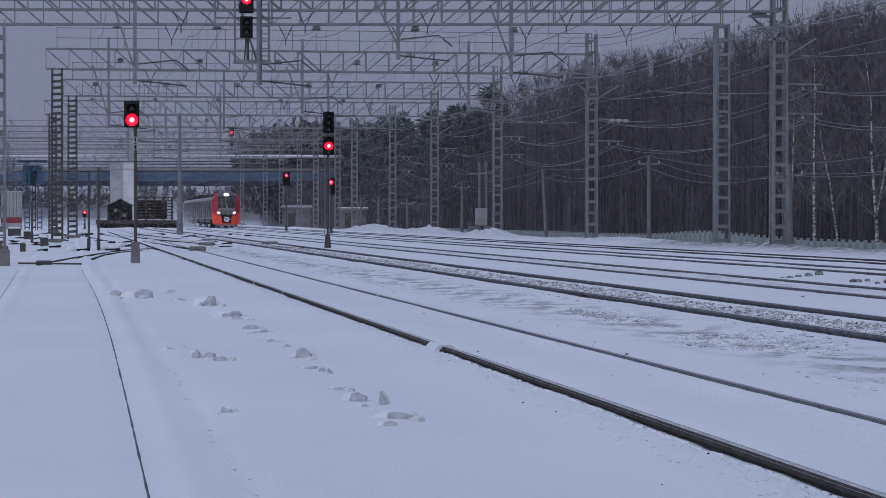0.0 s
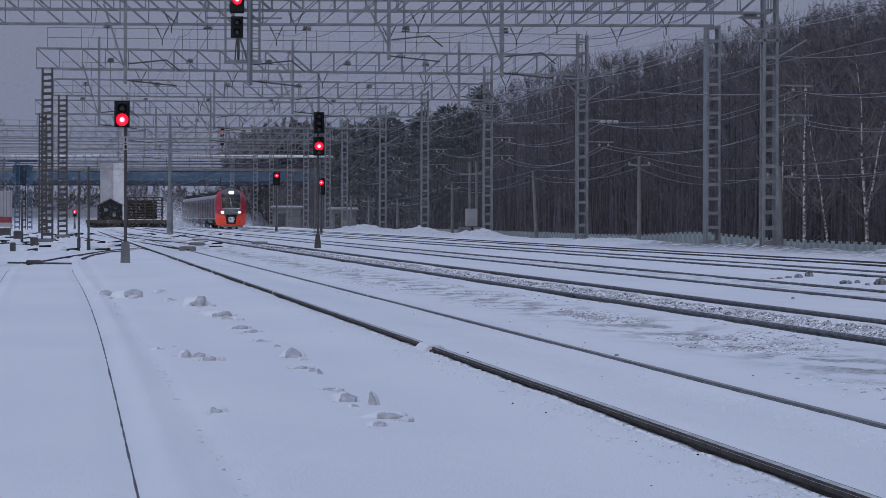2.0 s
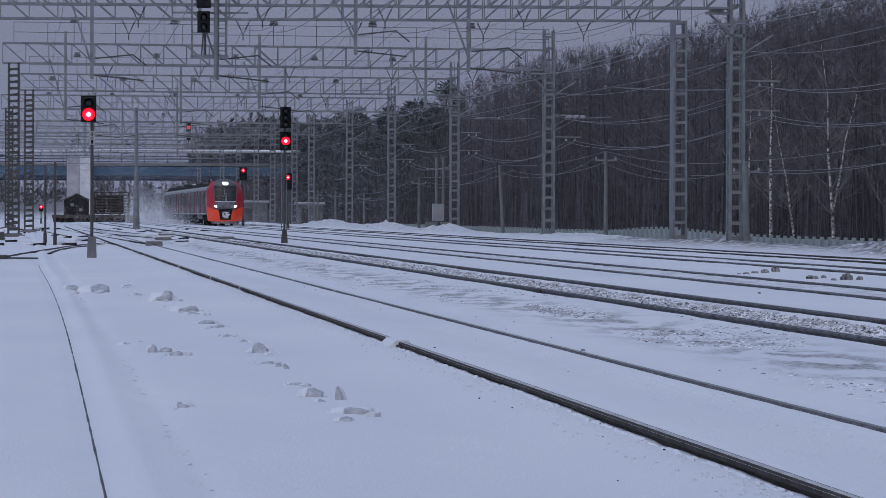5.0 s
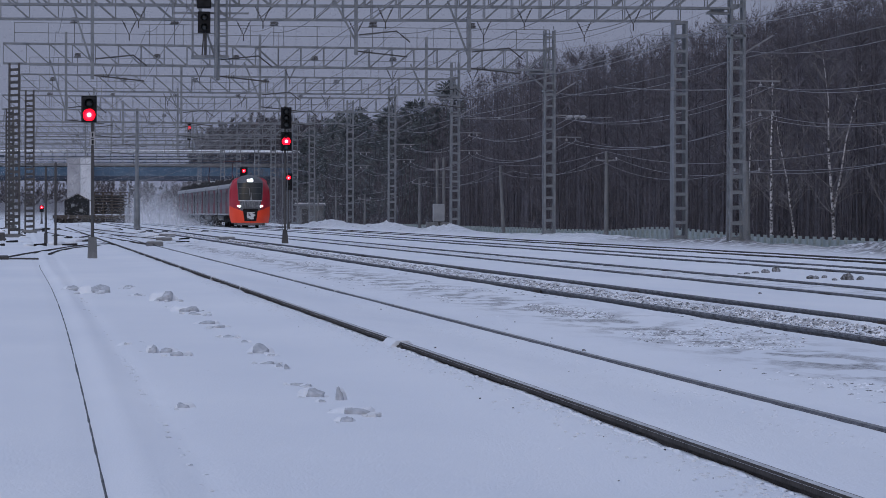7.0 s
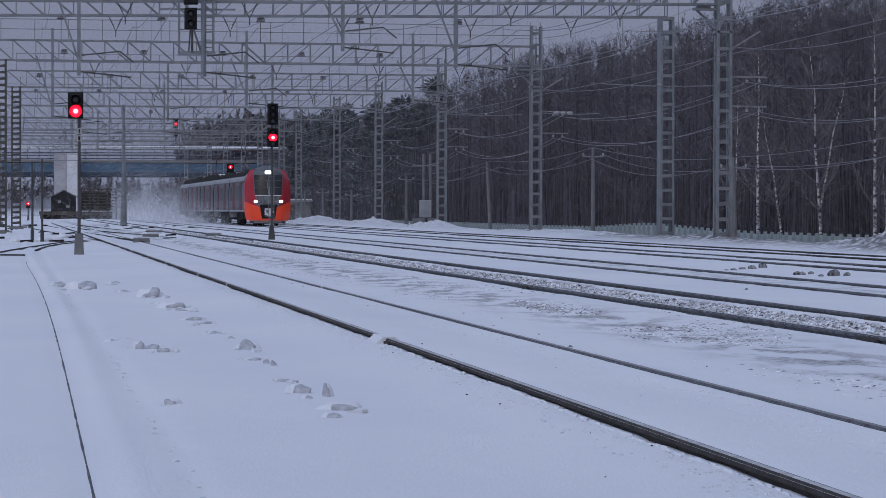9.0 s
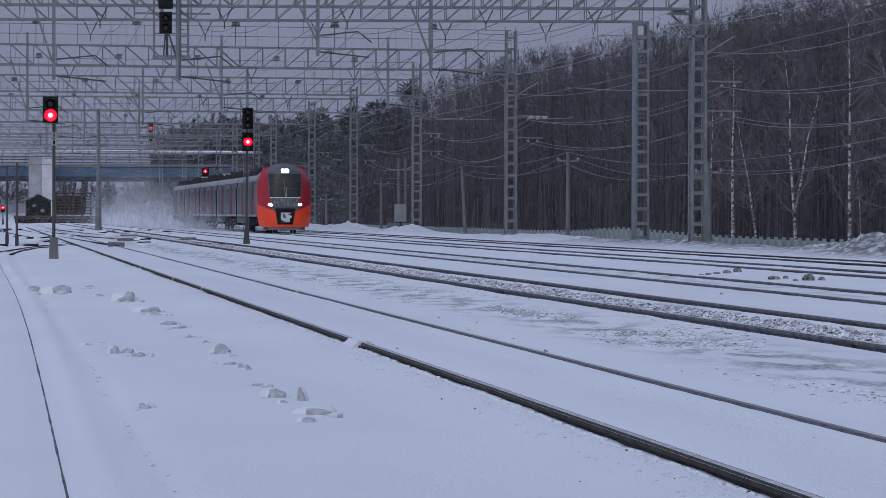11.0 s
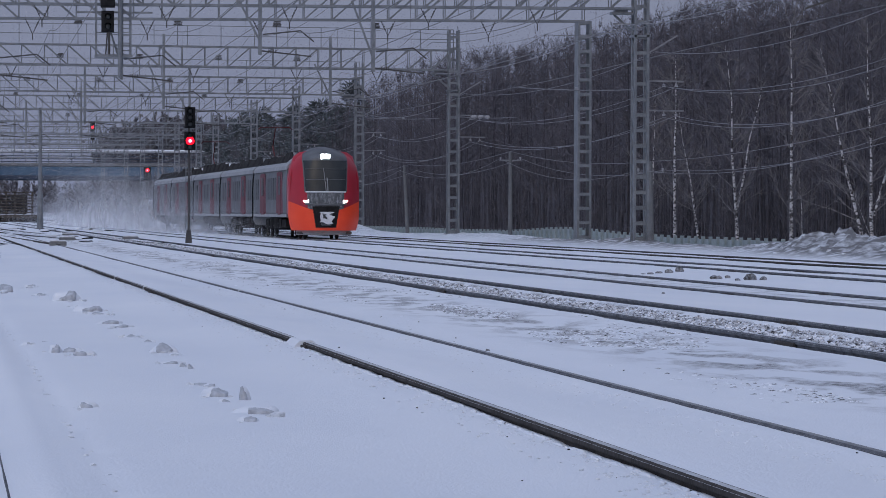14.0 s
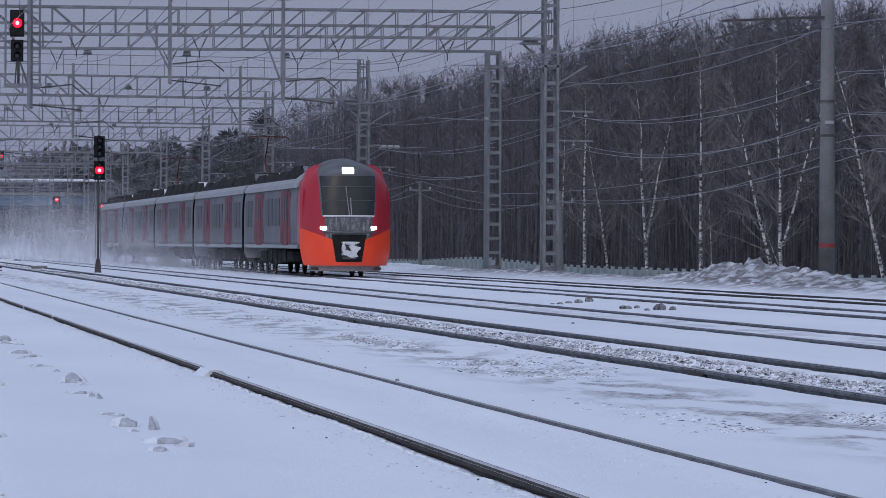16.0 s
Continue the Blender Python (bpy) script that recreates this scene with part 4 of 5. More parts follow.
def build_train():
    train = thing("electric_train", pose(18.5, 0, 0), "red, orange and grey electric passenger train running on snowy track", "train")
    build_front(train)
    # cab shell behind the front skin
    rings = []
    for y in (1.0, 1.4, 1.9, 2.4):
        k = min(1.0, (y - 0.2) / 2.0)
        rings.append([(x * (0.93 + 0.07 * k), y + (0.4 if z > 3.3 else 0) * (1 - k), z * (1 if z < 3.3 else 1) + (0.45 * max(0, 1 - (y - 1.0) / 1.6) if z > 3.6 and y > 1.3 else 0)) for x, _, z in body_ring(y)])
    part("cab_side", Shape().grid(rings), REDPAINT, train, "red cab flank", True)
    top = Shape()
    top.grid([[(w * math.cos(a), y, 3.5 + h * math.sin(a)) for a in np.linspace(0, math.pi, 18)] for y, w, h in ((1.5, 1.45, 0.98), (2.4, 1.58, 0.97), (3.6, 1.66, 0.8), (5.4, 1.69, 0.45))], closed=False)
    part("cab_roof", top, PALEPAINT, train, "pale rounded cab roof", True)
    # windscreen wiper and demister bars
    wp = Shape().bar((0.02, 0.02, 2.28), (-0.12, 0.13, 3.45), 0.03)
    wp.bar((0.10, 0.02, 2.28), (0.06, 0.10, 3.0), 0.04)
    part("wiper", wp, PALEPAINT, train, "frosted windscreen wiper")
    for z in (2.9, 3.42):
        bar = Shape().tube([(x, nose_y(x, z) - 0.02, z) for x in np.linspace(-0.98, 0.98, 13)], 0.012, 4)
        part("windscreen_line", bar, DARKPAINT, train, "thin line across the windscreen")
    rim = Shape().tube([(x, nose_y(x, 2.3) - 0.02, 2.3) for x in np.linspace(-0.98, 0.98, 13)], 0.035, 5)
    part("frost_rim", rim, CLUMP, train, "crust of frost below the windscreen")
    band = Shape().tube([(x, nose_y(x, 1.66) - 0.03, 1.66 + 0.05 * abs(x)) for x in np.linspace(-1.0, 1.0, 17)], 0.055, 6)
    part("bumper_band", band, DARKPAINT, train, "dark band below the headlights", True)
    for k in (-1, 1):
        step = Shape().box((k * 1.2, 0.95, 0.3), (0.3, 0.25, 0.12), 0.02)
        part("step", step, DARKSTEEL, train)
    # coupler
    cp = Shape().box((0, 0.0, 1.05), (0.5, 0.4, 0.5), 0.06)
    cp.tube([(0.12, -0.4, 1.18), (0.12, -0.1, 1.18)], 0.15, 12)
    cp.box((-0.2, -0.25, 0.95), (0.2, 0.3, 0.36), 0.05)
    cp.box((0, -0.15, 0.72), (0.5, 0.3, 0.12), 0.04)
    coupler = part("coupler", cp, DARKPAINT, train, "automatic coupler crusted with snow")
    rime = Shape()
    for k, (x, z, w, h) in enumerate(((0.02, 1.27, 0.29, 0.085), (0.15, 1.05, 0.20, 0.19), (-0.1, 0.9, 0.25, 0.10), (-0.25, 1.12, 0.07, 0.17), (0.12, 0.80, 0.20, 0.07))):
        rime.grid([[(x + q * w * math.cos(a) * (1 + 0.3 * math.sin(3 * a + k) + 0.15 * math.sin(5 * a)), yy, z + q * h * math.sin(a) * (1 + 0.3 * math.cos(2 * a + k))) for a in np.linspace(0, 2 * math.pi, 17)[:-1]] for q, yy in ((1.0, -0.28), (0.93, -0.41 - 0.01 * k), (0.5, -0.42 - 0.01 * k))])
    part("rime", rime, CLUMP, coupler, "white snow packed on the coupler")
    part("snow_guard", Shape().grid([[(x, 0.3 + 0.9 * (abs(x) / 1.35) ** 2.5 + d, z) for x in np.linspace(-1.35, 1.35, 15)] for d, z in ((0.12, 0.2), (0.0, 0.3), (0.02, 0.45))], closed=False), PALEPAINT, train, "frosted pale snow guard")
    y = 0.0
    for i in range(5):
        ln = NOSE if i in (0, 4) else CAR
        build_car(train, y, ln, i == 0)
        y += ln
    # raised pantograph on the second car
    for yp in (NOSE + 6, NOSE + CAR * 2 + 4):
        p = Shape()
        p.bar((0, yp, 4.2), (-0.05, yp + 1.1, 5.0), 0.07)
        p.bar((-0.05, yp + 1.1, 5.0), (0, yp + 0.1, 6.0), 0.05)
        p.bar((-0.8, yp + 0.1, 6.05), (0.8, yp + 0.1, 6.05), 0.05)
        p.bar((-0.95, yp + 0.1, 5.92), (-0.8, yp + 0.1, 6.05), 0.05)
        p.bar((0.8, yp + 0.1, 6.05), (0.95, yp + 0.1, 5.92), 0.05)
        p.bar((-0.4, yp - 0.5, 4.4), (0.4, yp - 0.5, 4.4), 0.1)
        part("pantograph", p, PANTO, train, "raised dark red pantograph arm")
    train.scale = (0.957, 0.957, 0.957)
    return train


TRAIN = build_train()

# ---------------------------------------------------------------- bridge and far buildings
def build_bridge():
    b = thing("road_bridge", pose(0, 690, 0), "blue steel girder road bridge on concrete piers over the tracks", "bridge")
    part("girder", Shape().box((15, 0, 8.35), (130, 1.2, 1.5)), BLUE, b, "blue painted steel girder")
    part("lower_flange", Shape().box((15, 0, 7.25), (130, 1.5, 0.66)), DARKBLUE, b, "dark blue lower flange")
    for j in range(44):
        part("stiffener", Shape().box((-49 + 3 * j, -0.66, 8.35), (0.14, 0.12, 1.46)), BLUE, b)
    part("soffit", Shape().box((15, 6, 7.0), (130, 10, 0.5)), DARKBLUE, b)
    part("deck", Shape().box((15, 6, 9.5), (130, 13, 0.5)), CONCRETE, b)
    rail = Shape()
    for j in range(66):
        rail.box((-49 + 2 * j, -0.4, 10.65), (0.12, 0.12, 2.0))
    for z in (9.95, 10.45, 10.95):
        rail.box((15, -0.4, z), (130, 0.1, 0.16))
    part("railing", rail, DARKBLUE, b)
    part("pipe", Shape().tube([(-50, -0.4, 11.65), (80, -0.4, 11.65)], 0.14, 8), DARKSTEEL, b)
    part("snow_cap", Shape().box((15, -0.2, 11.86), (130, 1.4, 0.5), 0.24), SNOW, b, "snow lying along the railing")
    # one pier in two slabs: its right face's extra brightness is put into the colour
    part("pier", Shape().box((8.6, -3.2, 5.2), (2.2, 1.6, 11.2), 0.08), WHITEPAINT, b, "darker left face of the tall pier")
    part("pier", Shape().box((10.65, -3.2, 5.2), (1.8, 1.6, 11.2), 0.08), PIERBRIGHT, b, "brighter right face of the tall pier")
    for x in (52, -38):
        part("pier", Shape().grid([[(x + a * w, c * 2, z) for a, c in ((-1, -1), (1, -1), (1, 1), (-1, 1))] for w, z in ((2.1, -0.5), (2.1, 6.0), (3.0, 9.0))]), WHITEPAINT, b, "pale concrete pier")


build_bridge()
# ---------------------------------------------------------------- forest
def blade(shape, p, q, w):
    """A thin twig as a two-sided sliver."""
    d = (q - p).normalized()
    o = d.cross(Vector((0.3, 1, 0.1))).normalized() * w
    k = len(shape.v)
    shape.v += [tuple(p - o), tuple(p + o), tuple(q)]
    shape.f.append((k, k + 1, k + 2))


def sliver(shape, p, m, q, w):
    """A bent, tapering limb as a thin strip."""
    o = (q - p).normalized().cross(Vector((0.3, 1, 0.1))).normalized() * w
    k = len(shape.v)
    shape.v += [tuple(p - o), tuple(p + o), tuple(m + o * 0.65), tuple(m - o * 0.65), tuple(q)]
    shape.f += [(k, k + 1, k + 2, k + 3), (k + 3, k + 2, k + 4)]


def tree_mesh(seed, h, limbs=30, subs=6, r=0.0, low=0.25, reach=1.0, fine=True, broad=1.0):
    """Trunk, and limbs with twigs, of a bare winter tree: two shapes. fine: limbs are thin strips, not tubes."""
    rnd = random.Random(seed)
    trunk, twig = Shape(), Shape()
    lean = (rnd.uniform(-0.05, 0.05) * h, rnd.uniform(-0.04, 0.04) * h)
    pts = [(lean[0] * k + 0.015 * h * rnd.uniform(-1, 1) * k, lean[1] * k, h * k) for k in (0, 0.25, 0.5, 0.75, 1)]
    r = r or 0.0046 * h
    trunk.tube(pts, [r, r * 0.82, r * 0.58, r * 0.32, r * 0.06], 5 if fine else 8)
    for i in range(limbs):
        k = low + (0.98 - low) * rnd.random() ** 0.85
        j = min(3, int(k * 4))
        p = Vector(pts[j]).lerp(Vector(pts[j + 1]), k * 4 - j)
        a = rnd.uniform(0, 2 * math.pi)
        ln = h * rnd.uniform(0.12, 0.27) * (1.22 - k) * reach
        d = Vector((math.cos(a), math.sin(a), rnd.uniform(0.5, 1.6))).normalized()
        m = p + d * ln * 0.5 + Vector((0, 0, -0.015 * h * rnd.random()))
        e = p + d * ln + Vector((0, 0, rnd.uniform(-0.03, 0.05) * h))
        if fine:
            sliver(twig, p, m, e, 0.0016 * h * broad)
        else:
            twig.tube([p, m, e], [0.0026 * h * (1.3 - k), 0.0015 * h, 0.0004 * h], 4)
        for _ in range(subs):
            f = rnd.uniform(0.15, 1.0)
            q = p.lerp(m, f * 2) if f < 0.5 else m.lerp(e, f * 2 - 1)
            dd = (d + Vector((rnd.uniform(-1, 1), rnd.uniform(-1, 1), rnd.uniform(-0.6, 0.9)))).normalized()
            blade(twig, q, q + dd * ln * rnd.uniform(0.25, 0.65), 0.0011 * h * broad)
    return trunk, twig


def join_copies(protos, places):
    """One big shape out of rotated and scaled copies of prototypes: (index, x, y, z, turn, scale)."""
    vs, fs, k = [], [], 0
    arr = [(np.array([tuple(p) for p in s.v]), s.f) for s in protos]
    out = Shape()
    for i, x, y, z, a, sc in places:
        v, f = arr[i]
        c, n = math.cos(a), math.sin(a)
        w = np.column_stack((v[:, 0] * c - v[:, 1] * n, v[:, 0] * n + v[:, 1] * c, v[:, 2])) * sc + (x, y, z)
        vs.append(w)
        fs.extend(tuple(q + k for q in g) for g in f)
        k += len(v)
    out.v = [tuple(p) for p in np.concatenate(vs)]
    out.f = fs
    return out


def crown_line(x, y):
    """How high the wood stands against the sky, for a tree at x, y."""
    a = math.degrees(math.atan2(x, y))
    return x * float(np.interp(a, (3, 4, 5.5, 6.4, 7.2, 8, 9.2, 10.5, 12, 14.6, 20), (0.22, 0.25, 0.272, 0.296, 0.306, 0.300, 0.285, 0.284, 0.273, 0.240, 0.20)))


def build_forest():
    rnd = random.Random(11)
    full = [tree_mesh(i, 10.0, 32, 11, broad=1.15) for i in range(8)]
    light = [tree_mesh(20 + i, 10.0, 14, 6, low=0.3) for i in range(5)]
    brush = [tree_mesh(40 + i, 10.0, 22, 5, r=0.03, low=0.03, reach=0.85) for i in range(4)]
    distant_wood = [tree_mesh(60 + i, 10.0, 13, 5, low=0.06, broad=15.0) for i in range(4)]
    near, far, distant = [], [], []
    for i in range(3600):
        u = rnd.random()
        y = 112 + 890 * u ** 1.7 if i > 600 else rnd.uniform(105, 210)
        x = 36.0 + 34 * rnd.random() ** 1.1
        z = ground_height(x, y) - 0.1
        want = crown_line(x, y) * (1 + 0.05 * wob(y * 0.03, x * 0.06, 4)) + 1.2 - z
        h = min(17, max(4.5, want * (1.0 - 0.24 * rnd.random() ** 1.5)))
        p = (rnd.randrange(8), x, y, z, rnd.uniform(0, 6.28), h / 10)
        if y < 340 and len(near) < 2000:
            near.append(p)
        else:
            far.append((p[0] % 5, *p[1:]))
    # below x = 36 the low trees stand in for grey mist under the bridge
    for i in range(1250):
        x = rnd.uniform(-45, 75) if i < 950 else rnd.uniform(36, 64)
        y = rnd.uniform(760, 860)
        top = 20 + 3 * wob(x * 0.05, 1.0) if x > 36 else 8.5 + 2 * wob(x * 0.08, 2.0)
        distant.append((rnd.randrange(4), x, y, -0.2, rnd.uniform(0, 6.28), top * rnd.uniform(0.75, 1.0) / 10))
    for i in range(40):
        far.append((rnd.randrange(5), rnd.uniform(-24, -6.5), rnd.uniform(480, 600), 0, rnd.uniform(0, 6.28), rnd.uniform(0.9, 1.5)))
    low = []
    for i in range(1550):
        y = 108 + 500 * rnd.random() ** 1.6
        x = rnd.uniform(34.2, 42)
        low.append((rnd.randrange(4), x, y, ground_height(x, y) - 0.1, rnd.uniform(0, 6.28), rnd.uniform(0.25, 0.8)))
    wood = thing("woodland", pose(0, 0, 0), "dark leafless winter woodland on a bank behind the yard", "woodland", kind="stuff")
    for name, protos, places in (("near_trees", full, near), ("far_trees", light, far), ("brushwood", brush, low), ("distant_trees", distant_wood, distant)):
        tagged(part(name, join_copies([p[0] for p in protos], places), BARK, wood), kind="stuff")
        tagged(part(name, join_copies([p[1] for p in protos], places), TWIG, wood), kind="stuff")


build_forest()


def birch(x, y, h, seed, lean=0.0, fork=False):
    t = thing("birch_tree", pose(x, y, ground_height(x, y) - 0.1, 0, lean, 0), "bare white-barked birch tree at the wood's edge", "tree", "birches at the wood's edge")
    trunk, twig = tree_mesh(seed, h, 36, 10, r=0.0088 * h, low=0.2, reach=1.3, fine=False)
    part("trunk", trunk, BIRCH, t, "white birch trunk with dark flecks")
    if fork:
        a, b = tree_mesh(seed + 1, h * 0.7, 20, 8, r=0.006 * h, low=0.3, fine=False)
        f = part("fork", a, BIRCH, t, "second stem of the birch")
        f.matrix_basis = pose(0, 0, h * 0.22, 0, 14, 0)
        part("fork_crown", b, PALETWIG, f)
    part("crown", twig, PALETWIG, t, "bare twigs")


for b in ((33.0, 173, 9.2, 61, 0, False), (33.5, 161.5, 9.0, 63, -3, True), (33.2, 150, 9.6, 65, 0, False), (33.5, 138, 8.8, 67, 1, True), (33.45, 138.3, 8.2, 69, -15, False),
          (34.2, 126, 8.5, 71, -12, False), (33.6, 121, 8.0, 73, -6, False), (35, 190, 8, 75, 2, False), (35, 156, 4.2, 79, 0, False), (34.4, 174, 7, 81, -9, False), (34.4, 140, 3.4, 83, -22, False)):
    birch(*b)


def pine(x, y, h, seed):
    """A broad ragged evergreen: layered clumps of needles round a trunk."""
    rnd = random.Random(seed)
    t = thing("conifer_tree", pose(x, y, ground_height(x, y) - 0.1), "dark ragged evergreen conifer at the wood's far corner", "tree", "conifers in the wood")
    part("trunk", Shape().tube([(0, 0, 0), (0, 0, h * 0.97)], [0.018 * h, 0.01], 6), BARK, t)
    c = Shape()
    for i in range(54):
        k = rnd.random() ** 0.9
        z = h * (0.12 + 0.86 * k)
        a = rnd.uniform(0, 6.28)
        out = 0.25 * h * math.sqrt(1.03 - k) * rnd.uniform(0.15, 1.05)
        o = Vector((out * math.cos(a), out * math.sin(a), z))
        size = h * rnd.uniform(0.05, 0.085) * (1.15 - 0.5 * k)
        for _ in range(60):
            d = Vector((rnd.gauss(0, 1), rnd.gauss(0, 1), rnd.gauss(0, 0.55)))
            p = o + d * size * 0.5
            blade(c, p, p + (d.normalized() + Vector((0.5 * math.cos(a), 0.5 * math.sin(a), 0.25))) * size * rnd.uniform(0.4, 0.9), 0.006 * h)
    part("crown", c, CONIFER, t)


for i, (x, y, h) in enumerate(((38, 528, 13.0), (40.5, 520, 14.0), (41, 498, 13.4), (43, 512, 14.6), (44.5, 560, 14.0), (39.5, 455, 11.6), (40, 436, 12.6),
                               (43, 462, 13.6), (42.5, 428, 13.2), (46, 430, 14.2), (39, 405, 11.4), (37.5, 492, 9.0), (47, 585, 14.5))):
    pine(x, y, h, i)

# ---------------------------------------------------------------- edge of the yard
def fence_rise(y):
    return 0.24 * math.exp(-((y - 190) / 15) ** 2)


def build_fence():
    f = thing("concrete_fence", pose(31, 0, 0), "low pale green concrete post-and-panel fence behind the snow bank", "fence")
    pick = Shape().grid([[(a * w, b * 0.05, z) for a, b in ((-1, -1.6), (1, -1.2), (1, 1.2), (-1, 1.2))] for w, z in ((0.06, -0.95), (0.06, 0.22), (0.045, 0.24), (0.045, 0.30), (0.02, 0.33))]).mesh("post", FENCE)
    y = 104.0
    while y < 330:
        p = new("post", pick)
        p.parent = f
        p.matrix_basis = pose(0, y, 0.04 * wob(y * 0.05, 3.0) + fence_rise(y), 0, random.uniform(-1.5, 1.5), 90)
        y += 1.5
    y = 103.8
    while y < 328:
        part("panel", Shape().box((0.06, y + 0.75, -0.32 + fence_rise(y)), (0.05, 1.46, 1.1 + 0.03 * math.sin(y)), 0.01), FENCE, f, "pale green concrete fence panel")
        y += 1.5


build_fence()


def utility_pole(x, y, h, lean=0.0, arms=1):
    z = ground_height(x, y)
    p = thing("utility_pole", pose(x, y, z - 0.05, 0, lean, 0), "weathered grey utility pole with a crossarm", "pole", "utility poles along the fence")
    part("shaft", Shape().tube([(0, 0, -0.2), (0, 0, h)], [0.12, 0.085], 8), CONCRETE, p)
    for i in range(arms):
        part("crossarm", Shape().bar((-0.55, 0, h - 0.45 - 0.5 * i), (0.55, 0, h - 0.45 - 0.5 * i), 0.07), PALEWIRE, p)
        for dx in (-0.5, 0.5):
            part("insulator", Shape().tube([(dx, 0, h - 0.42 - 0.5 * i), (dx, 0, h - 0.28 - 0.5 * i)], [0.03, 0.05], 6), PORCELAIN, p)
    return (x, y, z + h)


tops = [utility_pole(29, 157, 3.9, -1), utility_pole(29, 196, 4.9), utility_pole(29.2, 240, 4.8, -3, 0), utility_pole(29, 290, 4.4), utility_pole(29, 337, 3.4), utility_pole(28.5, 362, 3.6), utility_pole(28.2, 380, 3.4)]
tops = [(29, 60, 4.6), (29, 110, 4.4)] + tops
for dx, dz, sag in ((0.0, -0.05, 0.3), (0.5, -0.4, 0.5), (-0.5, -0.4, 0.7)):
    feeder([(x + dx, y, z + dz) for x, y, z in tops], sag, 0.009, None, "thin pale telegraph wire between the poles")


def catenary_pole():
    y, x = 106, 27.0
    p = thing("catenary_pole", pose(x, y, 0), "round grey concrete catenary pole with a red band", "pole")
    part("shaft", Shape().tube([(0, 0, -0.3), (0, 0, 9.2)], [0.225, 0.175], 18), CONCRETE, p, "", True)
    part("red_band", Shape().tube([(0, 0, 1.16), (0, 0, 1.27)], [0.222, 0.2215], 18), REDBAND, p, "faded red painted band")
    for z in (4.2, 5.15):
        part("clamp", Shape().tube([(0, 0, z), (0, 0, z + 0.07)], 0.215, 12), DARKSTEEL, p)
    part("white_plate", Shape().box((0, -0.21, 4.6), (0.24, 0.03, 0.09)), WHITEPAINT, p)
    for z in (4.65, 5.7, 7.2):
        for dx in (-0.62, 0.42):
            part("insulator", Shape().tube([(dx, 0, z), (dx + 0.1, 0, z)], [0.03, 0.05], 8), PORCELAIN, p)
        part("arm", Shape().bar((-0.65, 0, z), (0.6, 0, z), 0.05), DARKSTEEL, p)
    part("top_bracket", Shape().bar((-3.0, -0.1, 7.35), (0.1, -0.1, 7.5), 0.07), DARKSTEEL, p)
    part("cantilever", Shape().bar((-3.2, -0.1, 6.85), (-1.6, -0.1, 7.4), 0.06), DARKSTEEL, p)


catenary_pole()


def transformer():
    t = thing("transformer_cabinet", pose(28, 266, 0.1), "pale transformer cabinet on snowy concrete blocks", "transformer")
    for dx in (-0.55, 0.35):
        part("block", Shape().box((dx, 0, 0.2), (0.75, 0.9, 0.62), 0.03), CONCRETE, t)
    part("cabinet", Shape().box((-0.1, 0, 1.15), (0.74, 0.7, 1.2), 0.04), PALEPAINT, t)
    for dx in (-0.15, 0.3):
        part("post", Shape().tube([(dx, 0.5, -0.2), (dx, 0.5, 4.9)], 0.1, 8), CONCRETE, t)
    part("crossarm", Shape().bar((-0.9, 0.5, 4.1), (0.9, 0.5, 4.1), 0.08), PALEWIRE, t)


transformer()


def lump(shape, x, y, z, sx, sy, sz, seed):
    """A broken block of crusted snow."""
    rnd = random.Random(seed)
    n = 9
    rings = []
    turn = rnd.uniform(0, 6.28)
    for k, zz in ((0.85, -0.3), (1.0, 0.15), (0.92, 0.6), (0.55, 0.95)):
        rings.append([(x + sx * k * math.cos(turn + 6.283 * i / n) * rnd.uniform(0.75, 1.1), y + sy * k * math.sin(turn + 6.283 * i / n) * rnd.uniform(0.75, 1.1), z + sz * (zz + rnd.uniform(-0.12, 0.12))) for i in range(n)])
    return shape.grid(rings)


def shard(shape, x, y, z, w, d, h, seed):
    """A broken slab of snow crust, tilted and half sunk."""
    rnd = random.Random(seed)
    n = rnd.randint(5, 7)
    tilt, dip, turn = rnd.uniform(-0.28, 0.28), rnd.uniform(-0.1, 0.3), rnd.uniform(0, 6.28)
    rim = [(math.cos(turn + 6.283 * (i + rnd.uniform(-0.3, 0.3)) / n) * rnd.uniform(0.7, 1.1), math.sin(turn + 6.283 * (i + rnd.uniform(-0.3, 0.3)) / n) * rnd.uniform(0.7, 1.1)) for i in range(n)]
    rings = []
    for k, zz in ((0.8, -0.5), (1.0, 0.25), (0.97, 0.62), (0.8, 0.78), (0.3, 0.84)):
        rings.append([(x + w * k * a + 0.1 * w * rnd.uniform(-1, 1), y + d * k * b, z + h * (zz + (tilt * a + dip * b) * (0.5 + zz) + rnd.uniform(-0.06, 0.06))) for a, b in rim])
    return shape.grid(rings)


